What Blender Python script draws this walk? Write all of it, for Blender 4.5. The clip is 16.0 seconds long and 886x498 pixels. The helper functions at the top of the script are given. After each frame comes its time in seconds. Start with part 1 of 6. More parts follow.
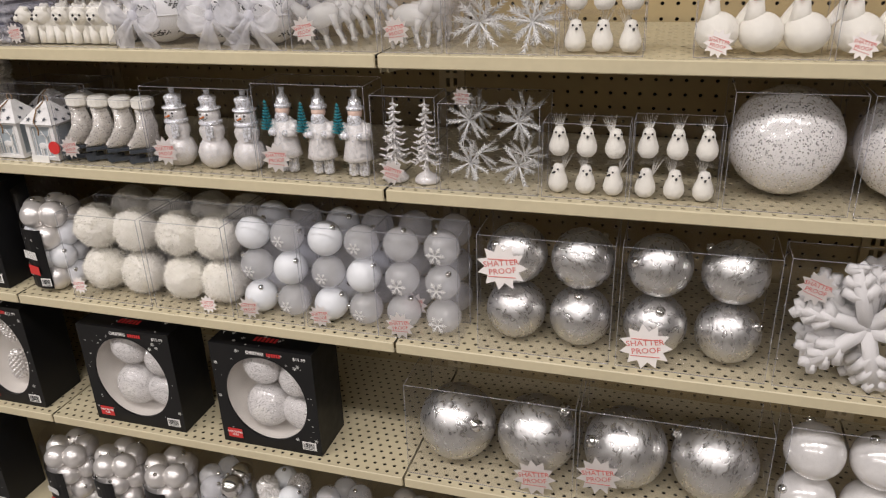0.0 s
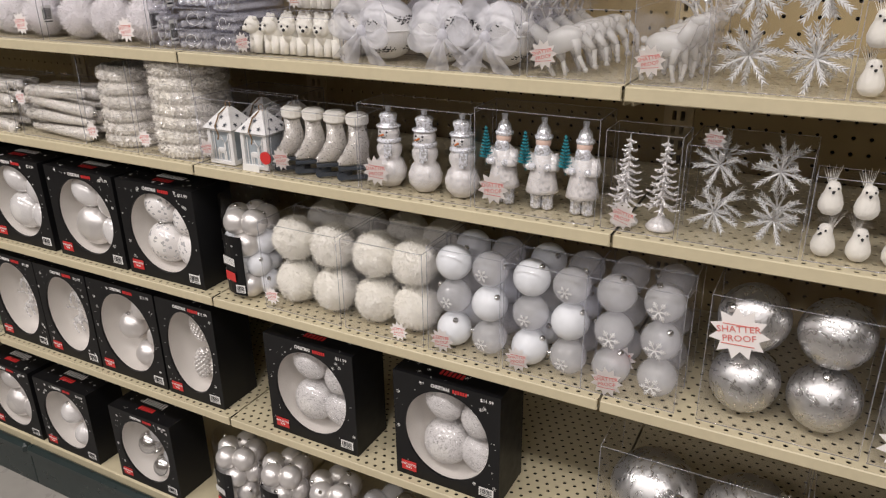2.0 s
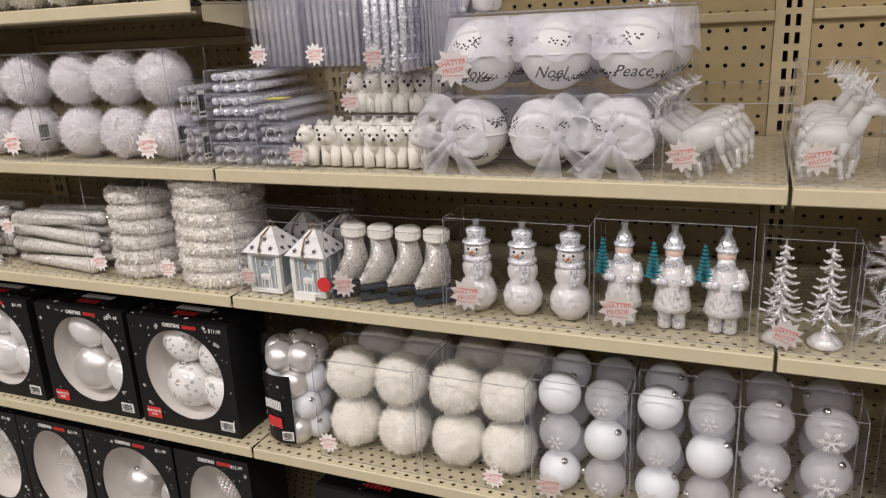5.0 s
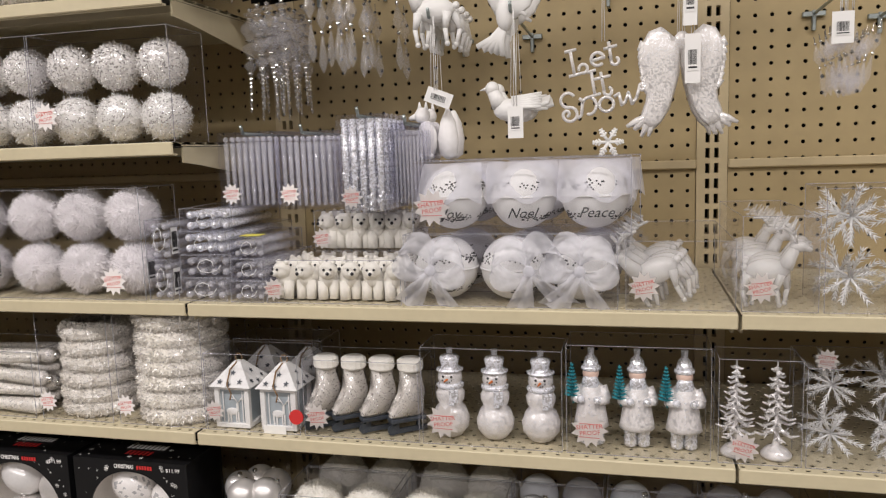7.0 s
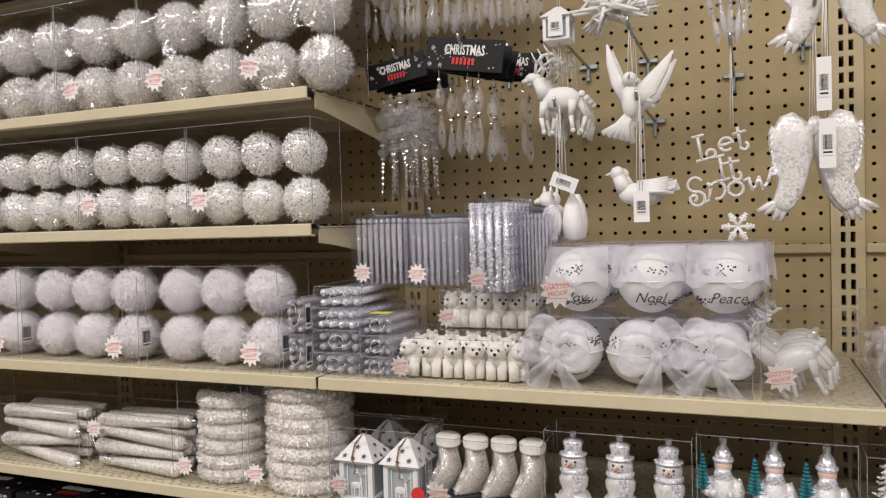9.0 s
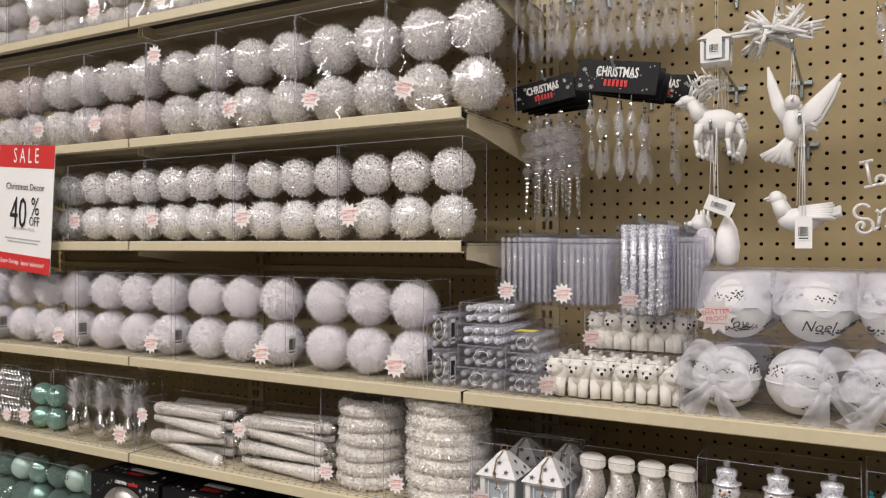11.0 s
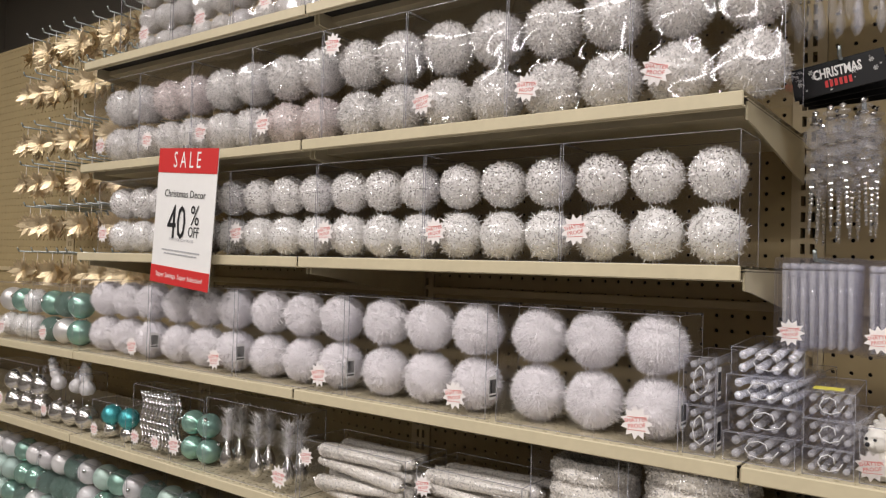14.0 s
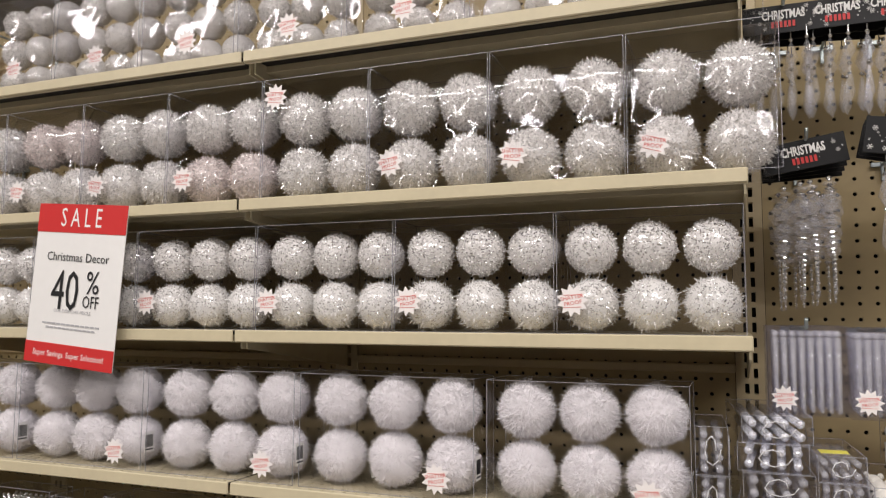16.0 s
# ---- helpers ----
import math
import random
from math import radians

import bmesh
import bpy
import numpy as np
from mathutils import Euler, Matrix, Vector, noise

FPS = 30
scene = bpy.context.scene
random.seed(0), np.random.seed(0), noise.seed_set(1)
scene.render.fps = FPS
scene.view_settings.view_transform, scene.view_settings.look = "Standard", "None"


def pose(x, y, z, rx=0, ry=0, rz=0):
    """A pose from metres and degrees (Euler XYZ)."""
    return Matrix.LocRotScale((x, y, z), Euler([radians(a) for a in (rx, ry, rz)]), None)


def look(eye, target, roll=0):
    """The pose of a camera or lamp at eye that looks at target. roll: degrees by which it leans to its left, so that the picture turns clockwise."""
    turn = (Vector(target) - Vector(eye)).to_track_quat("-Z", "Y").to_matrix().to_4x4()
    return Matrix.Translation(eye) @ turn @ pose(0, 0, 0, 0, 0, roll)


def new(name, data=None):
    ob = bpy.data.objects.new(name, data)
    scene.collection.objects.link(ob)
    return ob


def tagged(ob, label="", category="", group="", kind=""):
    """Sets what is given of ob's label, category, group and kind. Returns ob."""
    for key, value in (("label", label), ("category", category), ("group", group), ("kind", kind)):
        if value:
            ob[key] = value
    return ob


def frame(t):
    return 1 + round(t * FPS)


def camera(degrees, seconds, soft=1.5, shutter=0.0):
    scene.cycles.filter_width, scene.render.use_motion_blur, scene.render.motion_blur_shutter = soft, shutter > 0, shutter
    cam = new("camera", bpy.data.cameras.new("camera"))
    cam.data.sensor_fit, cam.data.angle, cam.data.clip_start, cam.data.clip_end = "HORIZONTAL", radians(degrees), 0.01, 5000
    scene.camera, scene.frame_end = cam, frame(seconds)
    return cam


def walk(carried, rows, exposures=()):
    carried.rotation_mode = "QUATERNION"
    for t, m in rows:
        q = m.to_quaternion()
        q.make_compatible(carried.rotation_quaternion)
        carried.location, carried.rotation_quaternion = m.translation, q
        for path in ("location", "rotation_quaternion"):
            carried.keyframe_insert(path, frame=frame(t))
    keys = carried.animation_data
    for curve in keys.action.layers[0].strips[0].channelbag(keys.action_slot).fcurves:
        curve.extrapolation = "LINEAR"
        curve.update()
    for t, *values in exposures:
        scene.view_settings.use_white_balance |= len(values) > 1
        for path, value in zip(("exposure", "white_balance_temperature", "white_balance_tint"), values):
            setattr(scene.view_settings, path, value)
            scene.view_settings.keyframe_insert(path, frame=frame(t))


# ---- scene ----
cam = camera(61.0, 16.0, soft=1.2)
PATH = [
    (0, (-0.003, -0.003, 1.366), (-0.546, 1.746, 0.561), -1.9),
    (0.5, (-0.031, -0.008, 1.367), (-0.625, 1.705, 0.523), -1.4),
    (1, (-0.047, -0.008, 1.374), (-0.717, 1.684, 0.544), -0.7),
    (1.5, (-0.095, 0.022, 1.37), (-0.873, 1.684, 0.574), -0.7),
    (2, (-0.152, 0.052, 1.373), (-1.028, 1.676, 0.602), -0.8),
    (2.5, (-0.208, 0.102, 1.38), (-1.144, 1.7, 0.623), -1.0),
    (3, (-0.234, 0.145, 1.375), (-1.206, 1.737, 0.653), -1.4),
    (3.5, (-0.253, 0.16, 1.378), (-1.238, 1.76, 0.694), -1.6),
    (3.7, (-0.27, 0.166, 1.378), (-1.257, 1.771, 0.708), -1.9),
    (5.8, (-0.509, 0.069, 1.389), (-1.073, 1.929, 0.916), -2.5),
    (6, (-0.517, 0.059, 1.382), (-1.053, 1.938, 0.953), -2.2),
    (6.5, (-0.526, 0.037, 1.39), (-1.028, 1.942, 1.046), -1.8),
    (7, (-0.522, 0.027, 1.405), (-1.015, 1.948, 1.149), -1.9),
    (7.5, (-0.516, 0.015, 1.409), (-1.031, 1.941, 1.247), -2.0),
    (8, (-0.523, 0.01, 1.412), (-1.104, 1.921, 1.305), -2.2),
    (8.5, (-0.536, 0.006, 1.413), (-1.213, 1.886, 1.335), -1.8),
    (9, (-0.544, -0.002, 1.419), (-1.298, 1.85, 1.365), -1.5),
    (9.2, (-0.554, -0.009, 1.412), (-1.318, 1.839, 1.387), -1.4),
    (11.3, (-0.639, -0.06, 1.424), (-1.628, 1.679, 1.413), 0.3),
    (11.5, (-0.648, -0.054, 1.418), (-1.66, 1.671, 1.406), 0.4),
    (12, (-0.698, -0.017, 1.405), (-1.778, 1.667, 1.396), 0.7),
    (12.5, (-0.764, 0.03, 1.411), (-1.897, 1.677, 1.407), 0.6),
    (13, (-0.834, 0.056, 1.422), (-1.991, 1.687, 1.457), 0.3),
    (13.5, (-0.888, 0.062, 1.415), (-2.066, 1.677, 1.467), 1.0),
    (14, (-0.916, 0.059, 1.42), (-2.104, 1.667, 1.469), 1.6),
    (14.5, (-0.998, 0.046, 1.429), (-2.084, 1.725, 1.485), 1.1),
    (15, (-1.094, 0.032, 1.438), (-2.015, 1.806, 1.512), 0.8),
    (15.5, (-1.152, 0.006, 1.445), (-1.942, 1.839, 1.563), 0.5),
    (16, (-1.179, -0.011, 1.45), (-1.902, 1.844, 1.637), 0.3),
]
walk(cam, [(t, look(eye, target, roll)) for t, eye, target, roll in PATH])

# ---- light ----
world = bpy.data.worlds.new("store_world")
scene.world = world
world.use_nodes = True
world.node_tree.nodes["Background"].inputs[0].default_value = (1.0, 0.93, 0.84, 1)
world.node_tree.nodes["Background"].inputs[1].default_value = 0.015
scene.view_settings.exposure = 0.0
scene.cycles.transparent_max_bounces = 24
LAMPS = [(x, y) for y in (-0.5, -2.7) for x in (-3.6, -2.0, -0.4, 1.2)]
LAMP_Z = 3.05
for lx, ly in LAMPS:
    d = bpy.data.lights.new("tube_light", "AREA")
    d.shape, d.size, d.size_y, d.energy = "RECTANGLE", 1.25, 0.3, 28.8
    d.color = (1.0, 0.94, 0.92)
    o = new("tube_light", d)
    o.matrix_world = pose(lx, ly, LAMP_Z - 0.02)

# ---- materials ----
def mat(name, colour, rough=0.5, metal=0.0, scale=0.0, vary=0.1, bump=0.0, spec=0.5, noise2=0.0, sheen=0.0, trans=0.0, coat=0.0, sub=0.0):
    m = bpy.data.materials.new(name)
    m.use_nodes = True
    nt = m.node_tree
    b = nt.nodes["Principled BSDF"]
    b.inputs["Base Color"].default_value = (*colour, 1)
    b.inputs["Roughness"].default_value = rough
    b.inputs["Metallic"].default_value = metal
    b.inputs["Specular IOR Level"].default_value = spec
    b.inputs["Sheen Weight"].default_value = sheen
    b.inputs["Transmission Weight"].default_value = trans
    b.inputs["Coat Weight"].default_value = coat
    if scale:
        tc = nt.nodes.new("ShaderNodeTexCoord")
        n1 = nt.nodes.new("ShaderNodeTexNoise")
        n1.inputs["Scale"].default_value = scale
        n1.inputs["Detail"].default_value = 5
        n2 = nt.nodes.new("ShaderNodeTexNoise")
        n2.inputs["Scale"].default_value = scale / 9
        nt.links.new(tc.outputs["Object"], n1.inputs["Vector"])
        nt.links.new(tc.outputs["Object"], n2.inputs["Vector"])
        add = nt.nodes.new("ShaderNodeMath")
        add.operation = "ADD"
        nt.links.new(n1.outputs[0], add.inputs[0])
        nt.links.new(n2.outputs[0], add.inputs[1])
        ramp = nt.nodes.new("ShaderNodeMapRange")
        ramp.inputs["From Min"].default_value, ramp.inputs["From Max"].default_value = 0.6, 1.4
        ramp.inputs["To Min"].default_value, ramp.inputs["To Max"].default_value = 1 - vary, 1 + vary * 0.6
        nt.links.new(add.outputs[0], ramp.inputs["Value"])
        mul = nt.nodes.new("ShaderNodeVectorMath")
        mul.operation = "SCALE"
        mul.inputs[0].default_value = colour
        nt.links.new(ramp.outputs[0], mul.inputs["Scale"])
        nt.links.new(mul.outputs[0], b.inputs["Base Color"])
        rr = nt.nodes.new("ShaderNodeMapRange")
        rr.inputs["To Min"].default_value, rr.inputs["To Max"].default_value = max(0.02, rough - 0.12), min(1, rough + 0.12)
        nt.links.new(n1.outputs[0], rr.inputs["Value"])
        nt.links.new(rr.outputs[0], b.inputs["Roughness"])
        if bump:
            bp = nt.nodes.new("ShaderNodeBump")
            bp.inputs["Strength"].default_value = bump
            bp.inputs["Distance"].default_value = 0.002
            nt.links.new(n1.outputs[0], bp.inputs["Height"])
            nt.links.new(bp.outputs[0], b.inputs["Normal"])
    return m


def glitter_mat(name, a, b_, scale, rough=0.25, metal_share=0.5, bump=0.9, metal=0.8, lo=0.45, hi=0.62):
    """Small facets: each cell has its own tilt, some of them bright foil."""
    m = mat(name, a, rough)
    nt = m.node_tree
    b = nt.nodes["Principled BSDF"]
    tc = nt.nodes.new("ShaderNodeTexCoord")
    v = nt.nodes.new("ShaderNodeTexVoronoi")
    v.inputs["Scale"].default_value = scale
    nt.links.new(tc.outputs["Object"], v.inputs["Vector"])
    sep = nt.nodes.new("ShaderNodeSeparateColor")
    nt.links.new(v.outputs["Color"], sep.inputs[0])
    ramp = nt.nodes.new("ShaderNodeMapRange")
    ramp.inputs["From Min"].default_value, ramp.inputs["From Max"].default_value = lo, hi
    nt.links.new(sep.outputs[0], ramp.inputs["Value"])
    mx = nt.nodes.new("ShaderNodeMix")
    mx.data_type = "RGBA"
    mx.inputs[6].default_value, mx.inputs[7].default_value = (*a, 1), (*b_, 1)
    nt.links.new(ramp.outputs[0], mx.inputs[0])
    nt.links.new(mx.outputs[2], b.inputs["Base Color"])
    mm = nt.nodes.new("ShaderNodeMath")
    mm.operation = "MULTIPLY"
    mm.inputs[1].default_value = metal
    nt.links.new(ramp.outputs[0], mm.inputs[0])
    nt.links.new(mm.outputs[0], b.inputs["Metallic"])
    bp = nt.nodes.new("ShaderNodeBump")
    bp.inputs["Strength"].default_value = bump
    bp.inputs["Distance"].default_value = 0.003
    nt.links.new(sep.outputs[1], bp.inputs["Height"])
    nt.links.new(bp.outputs[0], b.inputs["Normal"])
    return m


def film_mat(name, tint, gloss, rough, wrinkle):
    """Thin clear film: lets light straight through, with a sheen that grows at a slant."""
    m = bpy.data.materials.new(name)
    m.use_nodes = True
    nt = m.node_tree
    nt.nodes.clear()
    out = nt.nodes.new("ShaderNodeOutputMaterial")
    tr = nt.nodes.new("ShaderNodeBsdfTransparent")
    tr.inputs[0].default_value = (*tint, 1)
    gl = nt.nodes.new("ShaderNodeBsdfGlossy")
    gl.inputs["Roughness"].default_value = rough
    gl.inputs["Color"].default_value = (0.95, 0.95, 1, 1)
    fr = nt.nodes.new("ShaderNodeLayerWeight")
    fr.inputs["Blend"].default_value = 0.5
    pw = nt.nodes.new("ShaderNodeMath")
    pw.operation, pw.inputs[1].default_value = "POWER", 4.0
    ma = nt.nodes.new("ShaderNodeMath")
    ma.operation, ma.inputs[1].default_value, ma.inputs[2].default_value = "MULTIPLY_ADD", 0.4, gloss
    nt.links.new(fr.outputs["Facing"], pw.inputs[0])
    nt.links.new(pw.outputs[0], ma.inputs[0])
    tc = nt.nodes.new("ShaderNodeTexCoord")
    n = nt.nodes.new("ShaderNodeTexNoise")
    n.inputs["Scale"].default_value = 14
    n.inputs["Detail"].default_value = 2
    bp = nt.nodes.new("ShaderNodeBump")
    bp.inputs["Strength"].default_value = wrinkle
    bp.inputs["Distance"].default_value = 0.01
    nt.links.new(tc.outputs["Object"], n.inputs["Vector"])
    nt.links.new(n.outputs[0], bp.inputs["Height"])
    nt.links.new(bp.outputs[0], gl.inputs["Normal"])
    nt.links.new(bp.outputs[0], fr.inputs["Normal"])
    mx = nt.nodes.new("ShaderNodeMixShader")
    nt.links.new(ma.outputs[0], mx.inputs[0])
    nt.links.new(tr.outputs[0], mx.inputs[1])
    nt.links.new(gl.outputs[0], mx.inputs[2])
    nt.links.new(mx.outputs[0], out.inputs[0])
    return m


def frost_mat(name, body, colour=(0.92, 0.92, 0.92), rough=0.15):
    """Thin clear acrylic: part see-through, part pale body with a gloss."""
    m = mat(name, colour, rough, 0, 60, 0.08, 0.1, spec=0.9, coat=0.5)
    nt = m.node_tree
    tr, mx = nt.nodes.new("ShaderNodeBsdfTransparent"), nt.nodes.new("ShaderNodeMixShader")
    tr.inputs[0].default_value = (0.97, 0.97, 0.99, 1)
    mx.inputs[0].default_value = body
    out = nt.nodes["Material Output"]
    nt.links.new(tr.outputs[0], mx.inputs[1])
    nt.links.new(nt.nodes["Principled BSDF"].outputs[0], mx.inputs[2])
    nt.links.new(mx.outputs[0], out.inputs[0])
    return m


CREAM = mat("cream_enamel", (0.60, 0.53, 0.36), 0.42, 0, 60, 0.08, 0.05)
PEG = mat("tan_pegboard", (0.43, 0.335, 0.175), 0.6, 0, 35, 0.10, 0.08)
UPR = mat("cream_upright", (0.56, 0.46, 0.28), 0.45, 0, 40, 0.08, 0.05)
# near-black that paints the shade inside holes and slots
HOLE_SHADE = mat("painted_hole_shade", (0.02, 0.017, 0.012), 0.9)
KICK = mat("dark_green_kick", (0.018, 0.03, 0.03), 0.3, 0, 30, 0.25, 0.05)
FLOOR = mat("vinyl_floor", (0.36, 0.34, 0.31), 0.3, 0, 22, 0.12, 0.05)
PLASTER = mat("painted_wall", (0.22, 0.20, 0.17), 0.7, 0, 12, 0.08, 0.1)
CEIL = mat("ceiling_board", (0.75, 0.73, 0.7), 0.8, 0, 60, 0.08, 0.2)
HOUSING = mat("lamp_housing", (0.8, 0.8, 0.78), 0.4)
FILM = film_mat("clear_pvc", (0.965, 0.965, 0.975), 0.02, 0.06, 0.10)
FILM_W = film_mat("wrinkled_pvc", (0.97, 0.97, 0.975), 0.05, 0.05, 0.06)
FILM_B = film_mat("lilac_pvc", (0.962, 0.962, 0.98), 0.05, 0.08, 0.12)
EDGE = mat("pvc_fold", (0.75, 0.76, 0.82), 0.2, 0, spec=0.8, trans=0.75)
FUR = mat("white_plush", (0.90, 0.88, 0.87), 0.9, 0, 130, 0.06, 0.6, sheen=0.4)
FUR_C = mat("cream_plush", (0.88, 0.85, 0.77), 0.9, 0, 130, 0.06, 0.6, sheen=0.4)
SNOW = glitter_mat("snow_tinsel", (0.90, 0.86, 0.79), (0.97, 0.95, 0.94), 700, 0.25, metal=0.7, lo=0.86, hi=0.9, bump=0.6)
SNOW_P = glitter_mat("blush_tinsel", (0.84, 0.73, 0.71), (0.95, 0.88, 0.86), 330, 0.3, metal=0.45, lo=0.6, hi=0.75)
SEQ = glitter_mat("silver_sequins", (0.80, 0.78, 0.74), (0.92, 0.91, 0.9), 230, 0.16, metal=0.95, lo=0.35, hi=0.5)
GLIT = glitter_mat("white_glitter", (0.85, 0.82, 0.80), (0.95, 0.94, 0.95), 520, 0.3, metal=0.7, lo=0.7, hi=0.8)
BEIGE = glitter_mat("pearl_beige_glitter", (0.66, 0.62, 0.57), (0.92, 0.90, 0.87), 620, 0.25, metal=0.8, lo=0.84, hi=0.88)
SILVERG = glitter_mat("silver_glitter", (0.78, 0.79, 0.84), (0.96, 0.96, 0.98), 420, 0.2, metal=0.6, lo=0.5, hi=0.65)
SATIN = mat("pearl_satin", (0.80, 0.77, 0.74), 0.34, 0.55, 90, 0.04, 0.03)
SHINE = mat("silver_gloss", (0.78, 0.77, 0.75), 0.16, 0.95, 90, 0.04, 0.02)
OPAL = mat("opal_white", (0.80, 0.85, 0.90), 0.35, 0, 600, 0.05, 0.3, coat=0.3)
IRID = mat("iridescent_white", (0.84, 0.82, 0.80), 0.2, 0.15, 8, 0.10, 0.02, coat=0.6)
FROST = frost_mat("frosted_clear", 0.36)
ICE = frost_mat("clear_ice", 0.26, (0.93, 0.93, 0.94), 0.12)
CRYS = frost_mat("cut_crystal", 0.11, (0.95, 0.95, 0.95), 0.1)
SPIKE = frost_mat("milky_acrylic", 0.72, (0.95, 0.95, 0.94), 0.2)
CLEAR = mat("clear_acrylic", (0.96, 0.96, 0.97), 0.06, 0, trans=0.92, spec=0.8)
WHITE = mat("white_paint", (0.84, 0.83, 0.81), 0.5, 0, 90, 0.05, 0.1)
PAPER = mat("white_label", (0.86, 0.85, 0.83), 0.55, 0, 60, 0.03)
STICK = mat("sticker_paper", (0.90, 0.86, 0.84), 0.45, 0, 60, 0.03)
RED = mat("red_print", (0.62, 0.035, 0.035), 0.45)
PINKR = mat("faded_red_print", (0.70, 0.17, 0.15), 0.5)
BLACK = mat("black_carton", (0.007, 0.007, 0.008), 0.42, 0, 50, 0.2, 0.03, spec=0.3)
INK = mat("black_ink", (0.018, 0.018, 0.02), 0.5)
GREYI = mat("grey_print", (0.45, 0.45, 0.47), 0.6)
TRAY = mat("flocked_tray", (0.70, 0.66, 0.61), 0.6, 0, 40, 0.06, 0.1)
TEAL = mat("teal_bristle", (0.02, 0.26, 0.31), 0.7, 0, 200, 0.3, 0.5)
MINT = mat("mint_gloss", (0.33, 0.55, 0.46), 0.18, 0.6, 60, 0.08, 0.05)
MINTG = glitter_mat("mint_glitter", (0.25, 0.45, 0.38), (0.65, 0.82, 0.75), 330, 0.25, metal=0.8)
MINTM = mat("mint_matte", (0.52, 0.68, 0.60), 0.4, 0.2, 60, 0.06, 0.05)
TURQ = mat("turquoise_foil", (0.10, 0.52, 0.56), 0.25, 0.7, 60, 0.2, 0.2)
GOLD = mat("pale_gold_foil", (0.78, 0.64, 0.42), 0.35, 0.85, 60, 0.25, 0.2)
STEEL = mat("zinc_hook", (0.42, 0.47, 0.47), 0.35, 0.9, 80, 0.1)
BLADE = mat("slate_blade", (0.05, 0.06, 0.075), 0.4, 0, 60, 0.1)
SKIN = mat("peach_paint", (0.80, 0.58, 0.48), 0.5)
ORANGE = mat("orange_paint", (0.70, 0.20, 0.04), 0.5)
TWINE = mat("jute_twine", (0.30, 0.19, 0.10), 0.9, 0, 300, 0.3, 0.4)
GREYP = mat("grey_window_paint", (0.40, 0.45, 0.48), 0.6, 0, 60, 0.06)
YEL = mat("yellow_label", (0.75, 0.68, 0.10), 0.5)
def organza_mat():
    """Sheer woven ribbon: about half of the light goes straight through."""
    m = bpy.data.materials.new("organza")
    m.use_nodes = True
    nt = m.node_tree
    nt.nodes.clear()
    out = nt.nodes.new("ShaderNodeOutputMaterial")
    tr, df, tl = nt.nodes.new("ShaderNodeBsdfTransparent"), nt.nodes.new("ShaderNodeBsdfDiffuse"), nt.nodes.new("ShaderNodeBsdfTranslucent")
    df.inputs[0].default_value = tl.inputs[0].default_value = (0.9, 0.9, 0.95, 1)
    m1, m2 = nt.nodes.new("ShaderNodeMixShader"), nt.nodes.new("ShaderNodeMixShader")
    m1.inputs[0].default_value = 0.4
    nt.links.new(df.outputs[0], m1.inputs[1])
    nt.links.new(tl.outputs[0], m1.inputs[2])
    tc, n = nt.nodes.new("ShaderNodeTexCoord"), nt.nodes.new("ShaderNodeTexNoise")
    n.inputs["Scale"].default_value = 60
    nt.links.new(tc.outputs["Object"], n.inputs["Vector"])
    r = nt.nodes.new("ShaderNodeMapRange")
    r.inputs["To Min"].default_value, r.inputs["To Max"].default_value = 0.35, 0.65
    nt.links.new(n.outputs[0], r.inputs["Value"])
    nt.links.new(r.outputs[0], m2.inputs[0])
    nt.links.new(tr.outputs[0], m2.inputs[1])
    nt.links.new(m1.outputs[0], m2.inputs[2])
    nt.links.new(m2.outputs[0], out.inputs[0])
    return m


RIBBON_W = organza_mat()


def foil_mat():
    """Hand-laid silver leaf: sharp bright patches over a softer ground."""
    m = mat("silver_leaf", (0.66, 0.65, 0.64), 0.3, 0.9)
    nt = m.node_tree
    b = nt.nodes["Principled BSDF"]
    tc = nt.nodes.new("ShaderNodeTexCoord")
    mp = nt.nodes.new("ShaderNodeMapping")
    mp.inputs["Scale"].default_value = (1, 1, 2.2)
    nt.links.new(tc.outputs["Object"], mp.inputs[0])
    n = nt.nodes.new("ShaderNodeTexNoise")
    n.inputs["Scale"].default_value, n.inputs["Detail"].default_value, n.inputs["Distortion"].default_value = 4.5, 9, 1.0
    nt.links.new(mp.outputs[0], n.inputs["Vector"])
    r = nt.nodes.new("ShaderNodeMapRange")
    r.inputs["From Min"].default_value, r.inputs["From Max"].default_value = 0.35, 0.65
    r.inputs["To Min"].default_value, r.inputs["To Max"].default_value = 0.2, 0.48
    nt.links.new(n.outputs[0], r.inputs["Value"])
    nt.links.new(r.outputs[0], b.inputs["Roughness"])
    bp = nt.nodes.new("ShaderNodeBump")
    bp.inputs["Strength"].default_value, bp.inputs["Distance"].default_value = 0.45, 0.002
    nt.links.new(n.outputs[0], bp.inputs["Height"])
    nt.links.new(bp.outputs[0], b.inputs["Normal"])
    return m


FOIL = foil_mat()
# finishes for the balls, whose meshes are of unit radius
FUR_B = mat("white_plush_ball", (0.96, 0.93, 0.94), 0.9, 0, 7, 0.05, 0.5, sheen=0.5)
FUR_CB = mat("cream_plush_ball", (0.93, 0.90, 0.82), 0.9, 0, 7, 0.05, 0.5, sheen=0.5)
SNOW_B = glitter_mat("snow_tinsel_ball", (0.90, 0.87, 0.85), (0.98, 0.97, 0.96), 24, 0.22, metal=0.6, lo=0.8, hi=0.84, bump=0.8)
SNOW_PB = glitter_mat("blush_tinsel_ball", (0.87, 0.78, 0.76), (0.98, 0.93, 0.92), 24, 0.22, metal=0.6, lo=0.8, hi=0.84, bump=0.8)
